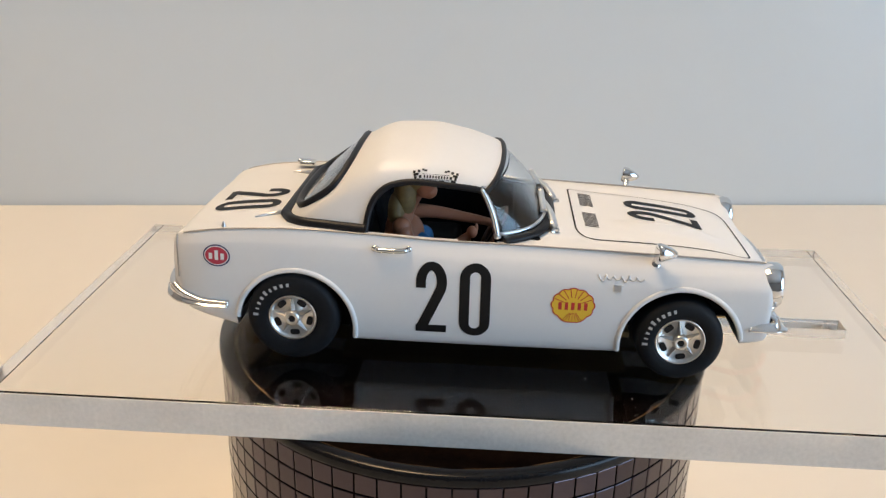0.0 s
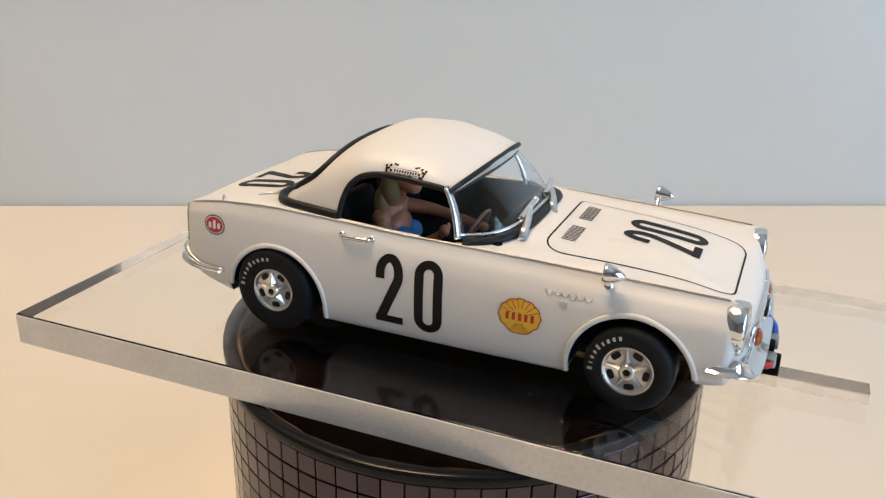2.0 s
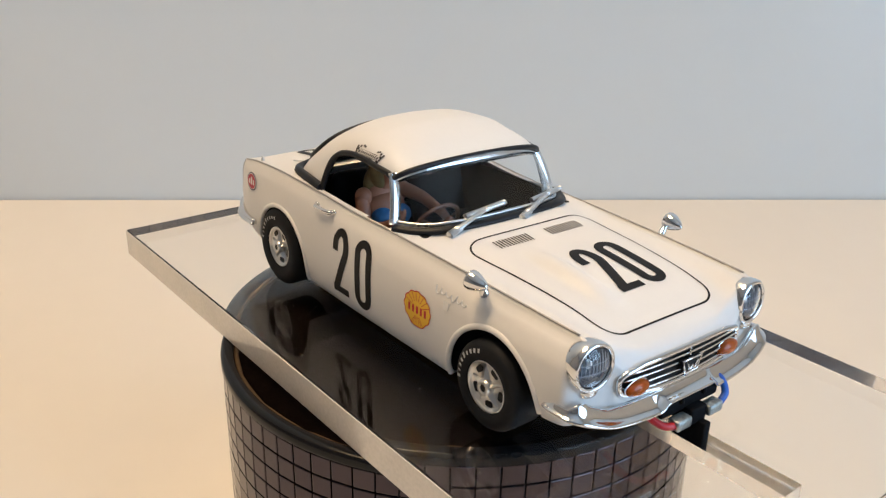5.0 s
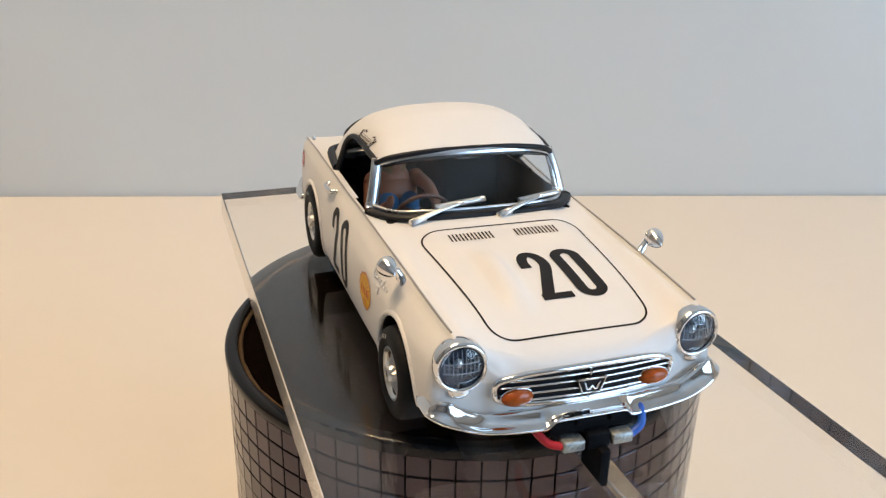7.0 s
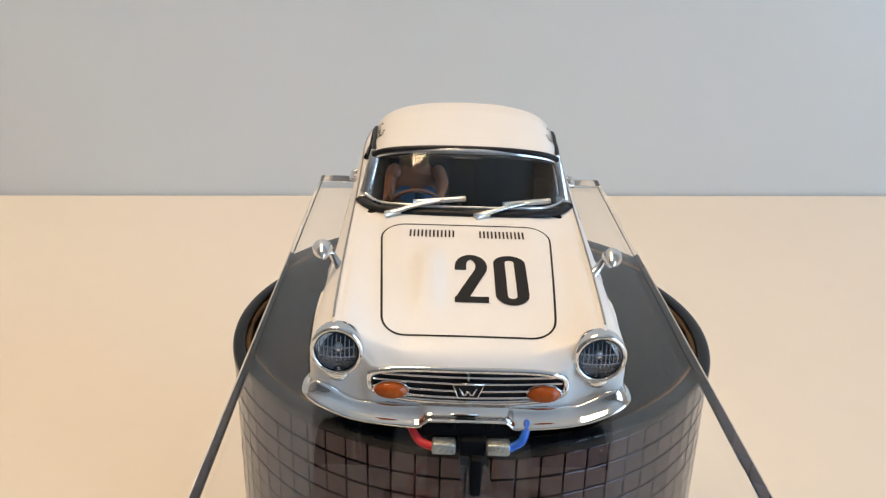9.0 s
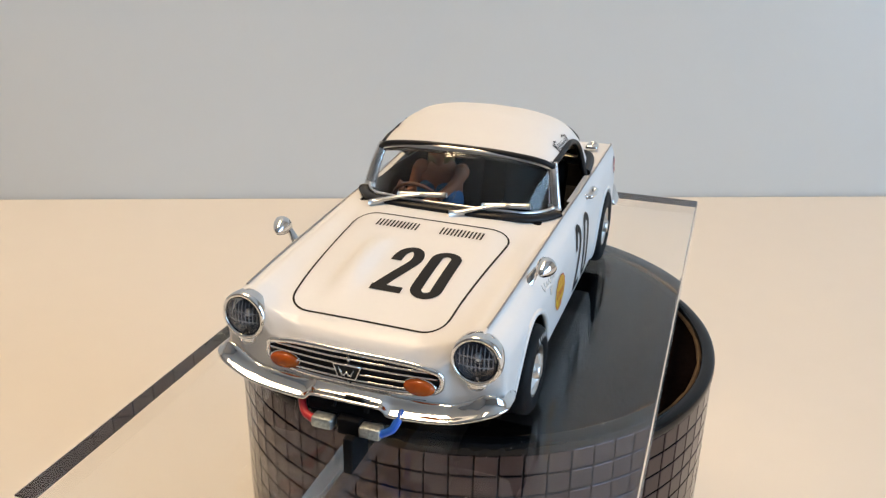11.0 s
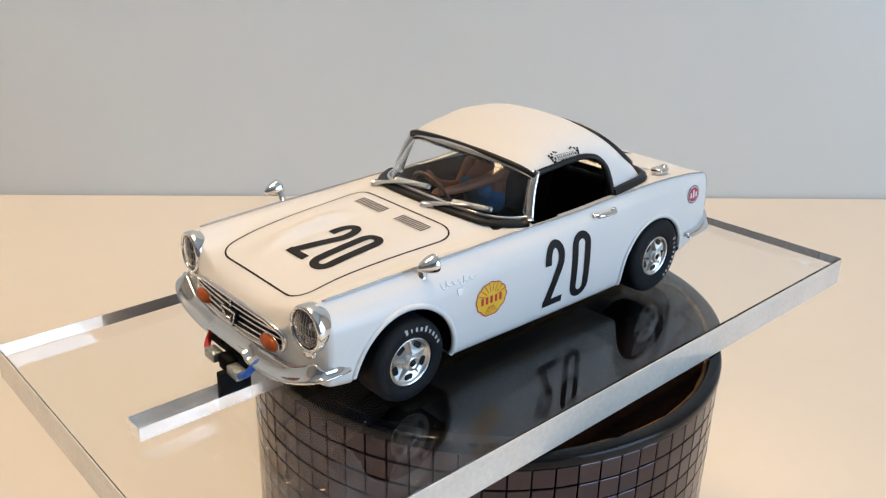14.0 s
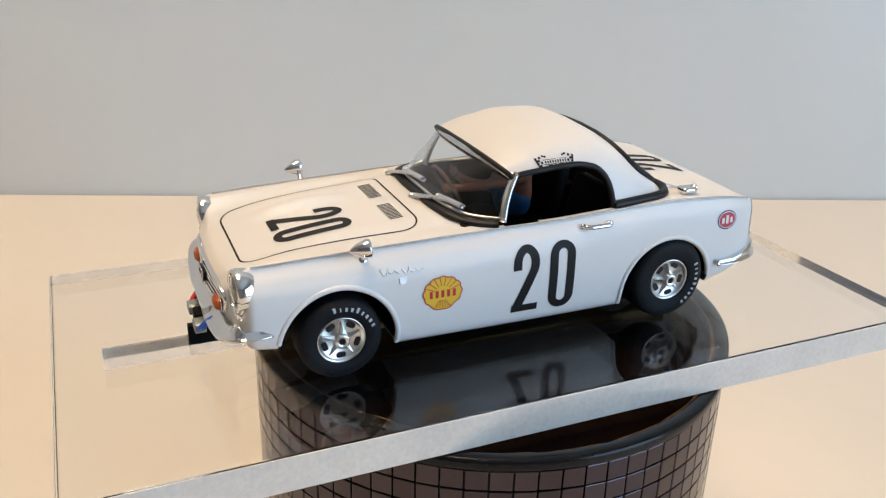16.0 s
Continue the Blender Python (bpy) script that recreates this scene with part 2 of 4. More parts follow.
def room():
    lean = math.degrees(math.atan(0.060))
    back = piece("wall_north", block((0, 0.05, 0.5), (4.2, 0.10, 2.6), 0), WALLPAINT, None, unit=1.0, smooth=False)
    back.matrix_basis = pose(0, 0.367, 0, 0, 0, lean)
    tagged(back, "pale grey smooth glossy wall behind the table", "wall", kind="structure")
    # west and south walls are unseen, added dark to deepen the contrast
    wall("wall_west", ((-1.75, -1.15, 0.5), (0.1, 3.4, 2.6)), DIMPAINT, "unseen side wall, darkened to cut bounced light")
    wall("wall_south", ((0, -2.75, 0.5), (3.6, 0.1, 2.6)), DIMPAINT, "unseen wall behind the camera, darkened to cut bounced light")
    y0, y1, z0, z1 = *WINDOW_Y, *WINDOW_Z
    east = join(block((1.55, (y0 - 2.8) / 2, 0.5), (0.1, y0 + 2.8, 2.6), 0), block((1.55, (y1 + 0.55) / 2, 0.5), (0.1, 0.55 - y1, 2.6), 0),
                block((1.55, (y0 + y1) / 2, (z0 - 0.8) / 2), (0.1, y1 - y0, z0 + 0.8), 0), block((1.55, (y0 + y1) / 2, (z1 + 1.8) / 2), (0.1, y1 - y0, 1.8 - z1), 0))
    tagged(piece("wall_east", east, ROOMPAINT, None, unit=1.0, smooth=False), "white painted wall with a wide window", "wall", kind="structure")
    wall("floor", ((0, -1.2, -0.78), (3.6, 3.4, 0.06)), FLOORWOOD, "plain oak floor")
    wall("ceiling", ((0, -1.2, 1.83), (3.6, 3.6, 0.06)), ROOMPAINT, "plain white ceiling")
    win = tagged(new("window_1"), "wide white framed window letting in daylight", "window", kind="structure")
    win.matrix_basis = pose(1.53, (y0 + y1) / 2, (z0 + z1) / 2)
    w, h = y1 - y0, z1 - z0
    for c, s in (((0, 0, h / 2 - .02), (.05, w, .04)), ((0, 0, -h / 2 + .02), (.05, w, .04)), ((0, w / 2 - .02, 0), (.05, .04, h - .08)), ((0, -w / 2 + .02, 0), (.05, .04, h - .08))):
        piece("window_frame", block(c, s, 0.004), ROOMPAINT, win, unit=1.0, smooth=False)
    table = thing("table", "large cream-white smooth laminate table", "table", pose(0, 0.366, 0, 0, 0, lean))
    piece("tabletop", block((0, -0.5, -0.02), (2.6, 1.0, 0.04), 0.004), TABLE, table, unit=1.0, smooth=False)
    for x in (-1.2, 1.2):
        for y in (-0.95, -0.06):
            piece("leg", block((x, y, -0.395), (0.05, 0.05, 0.71), 0.003), ROOMPAINT, table, unit=1.0, smooth=False)
    lamp = thing("ceiling_lamp", "flat square warm white ceiling lamp", "lamp", pose(-0.42, 0.04, 1.8))
    piece("frame", block((0, 0, -0.02), (0.66, 0.66, 0.04), 0.005), ROOMPAINT, lamp, unit=1.0, smooth=False)
    piece("diffuser", block((0, 0, -0.045), (0.6, 0.6, 0.01), 0.002), GLOW, lamp, unit=1.0, smooth=False)


room()

# ---- turntable: pedestal and acrylic plate ----
PLATE_TOP = 96.6
PLATE = 8.0
TILE_ROWS, TILES_ROUND, TILE = 17, 75, 5.0
PEDESTAL_R = 59.8


def pedestal():
    ob = thing("display_pedestal", "round pedestal clad in mauve mirror tiles with black rim", "pedestal")
    top = PLATE_TOP - PLATE - 0.05
    piece("core", lathe([(0, 0.2), (PEDESTAL_R - 0.7, 0.2), (PEDESTAL_R - 0.7, top - 4), (0, top - 4)], 100, "z"), GROUT, ob, smooth=False)
    ring = [(PEDESTAL_R - 0.7, top - 2.55), (PEDESTAL_R + 0.45, top - 2.45), (PEDESTAL_R + 0.5, top - 2.25), (PEDESTAL_R + 0.5, top - 0.9), (PEDESTAL_R + 0.3, top - 0.3),
            (PEDESTAL_R - 0.3, top), (PEDESTAL_R - 2.2, top), (PEDESTAL_R - 2.6, top - 0.2), (PEDESTAL_R - 2.8, top - 0.7), (PEDESTAL_R - 2.9, top - 3)]
    piece("rim", lathe(ring, 128, "z"), RIM, ob, "glossy black plastic rim")
    piece("felt_top", lathe([(0, top - 2.2), (PEDESTAL_R - 5.0, top - 2.2), (PEDESTAL_R - 3.2, top - 1.6), (PEDESTAL_R - 2.7, top - 1.4), (PEDESTAL_R - 2.7, top - 4.5)], 96, "z"), FELT, ob, "dark brown felt top", smooth=False)
    a = np.linspace(0, 2 * math.pi, 120, endpoint=False)
    piece("fringe", tube(np.stack([(PEDESTAL_R - 3.3) * np.cos(a), (PEDESTAL_R - 3.3) * np.sin(a), np.full(120, top - 1.35)], -1), 0.55 + 0.2 * np.sin(a * 37) * np.sin(a * 11), 6, True), FRINGE, ob, "frayed brown felt fringe")
    return ob


def tiles(ob):
    """Mirror tiles: the upper rows one by one, the lower rows joined."""
    top = PLATE_TOP - PLATE - 2.65
    rng = random.Random(4)
    shared = [mesh_of("tile", *block((0, 0, 0), (1.3, 2 * math.pi * PEDESTAL_R / TILES_ROUND - 0.3, TILE - 0.3), 0.22), MIRROR, smooth=False)]
    low = []
    for row in range(TILE_ROWS):
        for k in range(TILES_ROUND):
            a = 360 / TILES_ROUND * (k + 0.5) + 1.6
            m = pose(0, 0, 0, 0, 0, a) @ pose(PEDESTAL_R - 0.45, 0, top - TILE * (row + 0.5), rng.uniform(-0.5, 0.5), rng.uniform(-0.7, 0.7), rng.uniform(-0.8, 0.8))
            if row < 4:
                m.translation *= MM
                t = new("tile", shared[0])
                t.parent = ob
                t.matrix_basis = m
            else:
                low.append(moved(block((0, 0, 0), (1.3, 2 * math.pi * PEDESTAL_R / TILES_ROUND - 0.3, TILE - 0.3), 0), m))
    tagged(piece("lower_tiles", join(*low), MIRROR, ob, smooth=False), kind="stuff")


def acrylic_plate():
    """A thick clear plate with a guide slot milled into its top."""
    x0, x1, y0, y1, s0, s1, w0, w1, deep = -101.0, 101.2, -52.3, 47.5, 58.0, 91.0, -6.3, -1.0, 6.0
    xs, ys = [x0, s0, s1, x1], [y0, w0, w1, y1]
    bm = bmesh.new()
    vt = [[bm.verts.new((x * MM, y * MM, 0)) for y in ys] for x in xs]
    vb = [[bm.verts.new((x * MM, y * MM, -PLATE * MM)) for y in ys] for x in xs]
    vs = {(i, j): bm.verts.new((xs[i] * MM, ys[j] * MM, -deep * MM)) for i in (1, 2) for j in (1, 2)}
    for i in range(3):
        for j in range(3):
            bm.faces.new((vb[i][j], vb[i][j + 1], vb[i + 1][j + 1], vb[i + 1][j]))
            if (i, j) != (1, 1):
                bm.faces.new((vt[i][j], vt[i + 1][j], vt[i + 1][j + 1], vt[i][j + 1]))
    bm.faces.new((vs[1, 1], vs[2, 1], vs[2, 2], vs[1, 2]))
    for a, b in (((1, 1), (2, 1)), ((2, 1), (2, 2)), ((2, 2), (1, 2)), ((1, 2), (1, 1))):
        bm.faces.new((vt[a[0]][a[1]], vt[b[0]][b[1]], vs[b], vs[a]))
    for k in range(3):
        for q in ((k, 0, k + 1, 0), (k, 3, k + 1, 3), (0, k, 0, k + 1), (3, k, 3, k + 1)):
            bm.faces.new((vb[q[0]][q[1]], vb[q[2]][q[3]], vt[q[2]][q[3]], vt[q[0]][q[1]]))
    bmesh.ops.recalc_face_normals(bm, faces=bm.faces)
    outer = [e for e in bm.edges if e.calc_face_angle(0) > 0.5 and not any(v in vs.values() for v in e.verts)
             and all(abs(v.co.x - x0 * MM) < 1e-6 or abs(v.co.x - x1 * MM) < 1e-6 or abs(v.co.y - y0 * MM) < 1e-6 or abs(v.co.y - y1 * MM) < 1e-6 for v in e.verts)]
    bmesh.ops.bevel(bm, geom=outer, offset=0.00028, segments=2, affect="EDGES", profile=0.5)
    me = bpy.data.meshes.new("acrylic_plate")
    bm.to_mesh(me)
    bm.free()
    me.materials.append(ACRYLIC)
    me.materials.append(MILLED)
    for f in me.polygons:
        if s0 - 0.1 < f.center.x / MM < s1 + 0.1 and w0 - 0.1 < f.center.y / MM < w1 + 0.1 and -deep - 0.1 < f.center.z / MM < -0.1:
            f.material_index = 1
    ob = new("acrylic_plate", me)
    ob.visible_shadow = False
    cx, cy, zc = (x0 + x1) / 2, (y0 + y1) / 2, -PLATE / 2
    # added pale strips: colour in the light of the clear edges, cast edge shadows
    for c, size in (((cx, y0 - 0.17, zc), (x1 - x0 - 0.5, 0.3, PLATE - 0.5)), ((cx, y1 + 0.17, zc), (x1 - x0 - 0.5, 0.3, PLATE - 0.5)),
                    ((x0 - 0.17, cy, zc), (0.3, y1 - y0 - 0.5, PLATE - 0.5)), ((x1 + 0.17, cy, zc), (0.3, y1 - y0 - 0.5, PLATE - 0.5))):
        piece("edge_light_strip", block(c, size, 0.08), EDGELIGHT, ob, "added pale strip coloured as light in the clear edge", smooth=False)
    return tagged(ob, "thick clear acrylic plate with a guide slot", "display plate")


def dust(ob):
    rng = random.Random(9)
    flecks = []
    for k in range(110):
        x, y, r = rng.uniform(-97, 98), rng.uniform(-50, 46), 0.07 + 0.16 * rng.random() ** 3
        if abs(x - 5) < 62 and abs(y + 5) < 24 and rng.random() < 0.6:
            continue
        a = rng.uniform(0, 6.28)
        pts = [(x + r * rng.uniform(0.5, 1.3) * math.cos(a + q), y + r * rng.uniform(0.4, 1.1) * math.sin(a + q), 0.06) for q in (0, 1.2, 2.4, 3.7, 5.0)]
        flecks.append((pts + [(px, py, 0.01) for px, py, _ in pts], [(0, 1, 2, 3, 4)] + [(i, (i + 1) % 5, 5 + (i + 1) % 5, 5 + i) for i in range(5)]))
    tagged(piece("dust", join(*flecks), WHITE, ob, "scattered pale dust specks", smooth=False), kind="stuff")


pedestal_thing = pedestal()
plate_thing = acrylic_plate()
dust(plate_thing)

# ---- the model car, in mm: x ahead, y to its left, z up from the plate ----
car = thing("model_car", "white slot racing model roadster with black number 20", "model car")

ZB = [(-69.5, 25.0), (-68, 26.7), (-62, 28.2), (-55, 29.1), (-41, 29.8), (-26, 29.2), (-10, 28.2), (3, 27.9), (16, 27.5), (35, 26.8), (54, 25.9), (60.0, 25.6), (61.6, 25.2), (62.4, 23.4), (63.2, 21.6), (64.6, 19.7), (66, 18.3)]
WB = [(-69.5, 22.5), (-68, 24.8), (-60, 26.2), (-40, 26.8), (-20, 26.2), (0, 25.6), (22, 25.1), (45, 24.5), (56, 24.1), (60.0, 23.9), (61.6, 23.8), (62.4, 21.6), (63.2, 19.8), (64.6, 18.2), (66, 16.6)]
WS = [(-69.5, 24.5), (-67, 26.8), (-59, 28.2), (-40, 28.9), (0, 28.9), (30, 28.9), (45, 28.8), (55, 28.6), (60.0, 28.3), (61.6, 27.5), (62.4, 25.2), (63.2, 22.0), (64.6, 19.5), (66, 17.4)]
BOT = [(-69.5, 12), (-66, 10), (-58, 8), (-45, 5.4), (0, 5), (36, 5.3), (52, 8), (61, 9), (66, 10.5)]
ZC = [(-69.5, 24.8), (-67, 26.8), (-55, 28.8), (-45, 29.5), (-26, 29.6), (0, 29.3), (15, 28.9), (23, 27.9), (35, 26.9), (48, 25.2), (57, 22.9), (61, 21.6), (64, 20.0), (66, 18.2)]
ARCHES = ((41.7, 7.6, 13.1), (-40.8, 8.0, 13.2))


def screen_foot(y):
    return 14.6 - 12.5 * (np.abs(y) / 24.6) ** 5


def body_surface():
    xs = np.concatenate([np.linspace(-69.5, -60, 18)[:-1], np.linspace(-60, 56, 236)[:-1], np.linspace(56, 66, 26)])
    rings = []
    for x in xs:
        zb, wb, ws, bot, zc = (float(curve(x, tb)) for tb in (ZB, WB, WS, BOT, ZC))
        zs = np.linspace(0, 1, 30)
        z = bot + (zb - bot) * zs
        y = curve(zs, [(0, ws - 1.3), (0.08, ws - 0.5), (0.25, ws - 0.1), (0.45, ws), (0.68, ws - 0.25), (0.86, (ws + wb) / 2 + 0.25), (0.95, wb + 0.45), (1, wb)])
        q = np.linspace(0, 1, 34)[1:]
        yt = wb * (1 - q)
        hood = float(np.clip((x - 10) / 15, 0, 1) * np.clip((66 - x) / 6, 0, 1))
        qq = np.clip(q / 0.52, 0, 1)
        zt = zb + (zc - zb) * (3 * qq ** 2 - 2 * qq ** 3) - (0.2 + 0.5 * hood) * np.exp(-((q - 0.24) / 0.13) ** 2) - 0.5 * np.exp(-((q - 0.03) / 0.03) ** 2) * hood
        right = np.concatenate([np.stack([-y, z], -1), np.stack([-yt, zt], -1)])
        left = right[:-1][::-1] * (-1, 1)
        under = np.stack([np.linspace(ws - 1.3, -(ws - 1.3), 9)[1:-1], np.full(7, bot)], -1)
        r = np.concatenate([right, left, under])
        bulge = 1.45 * np.exp(-(np.abs(r[:, 0] + 7.6) / 2.5) ** 3.0) * np.exp(-(abs(x - 41.5) / 10.0) ** 3.4) * (r[:, 1] > 20)
        front, rear = np.clip((x - 46) / 20, 0, 1) ** 2, np.clip((-x - 52) / 17, 0, 1) ** 2
        px = x - front * 1.7 * np.minimum((r[:, 0] / 20) ** 2, 1.25) + rear * 1.0 * (r[:, 0] / 24) ** 2
        rings.append(np.stack([px, r[:, 0], r[:, 1] + bulge], -1))
    # close both ends with shrinking rings
    for last, way, deep in ((rings[-1], 1, 1.7), (rings[0], -1, 1.0)):
        mid = (last[:, 2].max() + last[:, 2].min()) / 2
        full = np.abs(last[:, 1]).max()
        caps = []
        for k in (0.96, 0.9, 0.8, 0.65, 0.5, 0.35, 0.2, 0.05):
            y = last[:, 1] * k
            x = last[:, 0] + way * deep * (last[:, 1] ** 2 - y ** 2) / 400 + way * 0.35 * (1 - k)
            caps.append(np.stack([x, y, mid + (last[:, 2] - mid) * k], -1))
        rings = rings + caps if way > 0 else caps[::-1] + rings
    rings = np.array(rings)
    # the nose leans back from the bumper up to the bonnet
    k = np.clip((rings[..., 0] - 58) / 8.5, 0, 1)
    mid = np.clip((24 - np.abs(rings[..., 1])) / 5, 0, 1)
    rings[..., 0] -= k ** 2 * (3 - 2 * k) * (2.4 - 0.42 * np.clip(rings[..., 2] - 17, 0, 4)) * (0.35 + 0.65 * mid)
    return rings


BODY = body_surface()
n_ring = BODY.shape[1]


def body_keep(i, j):
    c = (BODY[i, j] + BODY[i + 1, (j + 1) % n_ring]) / 2
    if abs(c[1]) > 13 and any((c[0] - x) ** 2 + (c[2] - z) ** 2 < r * r for x, z, r in ARCHES) and c[2] < 22.5:
        return False
    if c[0] > 60.6 and (abs(c[1]) - 23.1) ** 2 + (c[2] - 20.5) ** 2 < 4.3 ** 2:
        return False
    return not (-40 < c[0] < screen_foot(c[1]) - 0.6 and abs(c[1]) < 24.6 and c[2] > 26.5)


from mathutils.bvhtree import BVHTree

whole = grid(BODY, False, True)
SKIN_TREE = BVHTree.FromPolygons([Vector(v) for v in whole[0]], whole[1])
shell = grid(BODY, False, True, body_keep)
shell[1].append(tuple(range(n_ring)))
shell[1].append(tuple(range((len(BODY) - 1) * n_ring, len(BODY) * n_ring))[::-1])
body = piece("body", shell, PAINT, car)


def drop(tree, origin, way):
    hit = tree.ray_cast(Vector(origin), Vector(way))
    return hit[0], hit[1]


def on_body_side(x, z, side):
    p, _ = drop(SKIN_TREE, (x, side * 60, z), (0, -side, 0))
    return p if p is not None else Vector((x, side * 28, z))


def on_body_top(x, y):
    p, _ = drop(SKIN_TREE, (x, y, 60), (0, 0, -1))
    return p if p is not None else Vector((x, y, 28))


for side in (-1, 1):
    for cx, cz, r in ARCHES:
        a0 = math.asin((5.6 - cz) / r) if cx > 0 else math.asin((5.6 - cz) / r)
        far = math.asin(((9.6 if cx > 0 else 9.4) - cz) / r)
        arc = np.linspace(far, math.pi - a0, 60) if cx > 0 else np.linspace(a0, math.pi - far, 60)
        path = []
        for a in arc:
            x, z = cx + (r - 0.15) * math.cos(a), cz + (r - 0.15) * math.sin(a)
            p = on_body_side(x, z, side)
            path.append((x, p.y - side * 0.15, z))
        piece("arch_lip", tube(path, 0.62, 10, up=(0, 1, 0)), PAINT, body)
        a = np.linspace(far, math.pi - a0, 26) if cx > 0 else np.linspace(a0, math.pi - far, 26)
        well = np.stack([np.stack([cx + r * np.cos(a), np.full(26, side * y), cz + r * np.sin(a)], -1) for y in (27.6, 15.0)] + [np.stack([cx + 0.05 * r * np.cos(a), np.full(26, side * 15.0), 6.0 + 0 * a], -1)])
        piece("wheel_well", grid(well), INNER, body, "dark wheel arch inside", smooth=False)

# bright strip along each fender ridge
for side in (-1, 1):
    ridge = [(i, 29 if side < 0 else n_ring - 7 - 30) for i in range(14, len(BODY) - 8) if BODY[i, 29][0] < 59.2]
    path = np.array([BODY[i, j] for i, j in ridge])
    path[:, 2] += 0.02
    piece("side_strip", tube(path[::3], 0.21, 8), STRIP, body, "thin chrome strip on the fender ridge")
    edge = np.array([BODY[11, j] if side < 0 else BODY[11, n_ring - 8 - j] for j in range(12, 30)]) + (-0.1, 0, 0)
    piece("side_strip", tube(edge, 0.18, 6, up=(1, 0, 0)), STRIP, body)

# ---- decals ----


def strip(points, width):
    """A flat band of that width along a line of (u, v)."""
    p = np.asarray(points, float)
    t = np.gradient(p, axis=0)
    t /= np.linalg.norm(t, axis=1)[:, None] + 1e-12
    nrm = np.stack([-t[:, 1], t[:, 0]], -1)
    w = np.broadcast_to(np.asarray(width, float), (len(p),))[:, None]
    return np.stack([p + nrm * w * k for k in np.linspace(-0.5, 0.5, 5)], 1)


def fan(outline, rings=5):
    o = np.asarray(outline, float)
    c = o.mean(0)
    return np.stack([c + (o - c) * k for k in np.linspace(0.02, 1, rings)], 0)


def rect(u0, u1, v0, v1, n=6):
    u, v = np.meshgrid(np.linspace(u0, u1, n), np.linspace(v0, v1, n), indexing="ij")
    return np.stack([u, v], -1)


def digit_two(w, h, bar):
    r = (w - bar) / 2
    a = np.linspace(math.pi * 1.02, -0.55, 26)
    ry = h * 0.215
    top = np.stack([w / 2 + r * np.cos(a), h - bar * 0.42 - ry + ry * np.sin(a)], -1)
    top = np.concatenate([[(bar / 2, top[0, 1] - h * 0.07)], top])
    stem = np.stack([np.linspace(top[-1, 0], bar * 0.62, 14)[1:], np.linspace(top[-1, 1], bar * 0.6, 14)[1:]], -1)
    line = np.concatenate([top, stem])
    return [strip(line, np.interp(np.arange(len(line)), [0, 12, 20, 40], [bar, bar * 0.86, bar, bar * 1.06])), rect(0, w, 0, bar * 0.80, 8)]


def digit_zero(w, h, bar):
    out = []
    for k in np.linspace(0, 1, 5):
        rx, ry = w / 2 - bar * k, h / 2 - bar * 0.85 * k
        cap = np.linspace(0, math.pi, 19)
        side = np.linspace(1, -1, 12)[1:-1]
        x = np.concatenate([rx * np.cos(cap), np.full(10, -rx), -rx * np.cos(cap), np.full(10, rx)])
        y = np.concatenate([ry - rx + rx * np.sin(cap), (ry - rx) * side, -(ry - rx) - rx * np.sin(cap), -(ry - rx) * side])
        out.append(np.stack([w / 2 + x, h / 2 + y], -1))
    ring = np.stack(out, 1)
    return [np.concatenate([ring, ring[:1]], 0)]


def decal(name, patches, mat, frame_at, parent, tree, label="", lift=0.10):
    """Lays flat patches, given in a frame (origin, u, v, way in), on the surface that tree holds."""
    o, u, v, way = (Vector(k) for k in frame_at)
    geos = []
    for patch in patches:
        pts = []
        for q in patch.reshape(-1, 2):
            start = o + u * float(q[0]) + v * float(q[1])
            p, nrm = drop(tree, start - way * 25, way)
            if p is None:
                p, nrm = start, -way
            if nrm.dot(way) > 0:
                nrm = -nrm
            pts.append(tuple(p + nrm * lift))
        geos.append(grid(np.array(pts).reshape(*patch.shape[:2], 3)))
    return piece(name, join(*geos), mat, parent, label)


def shifted(patches, du, dv=0.0):
    return [p + np.array([du, dv]) for p in patches]


def twenty(w, h, bar, gap, low=0.5):
    return digit_two(w, h, bar) + shifted(digit_zero(w, h + low, bar), w + gap, -low)


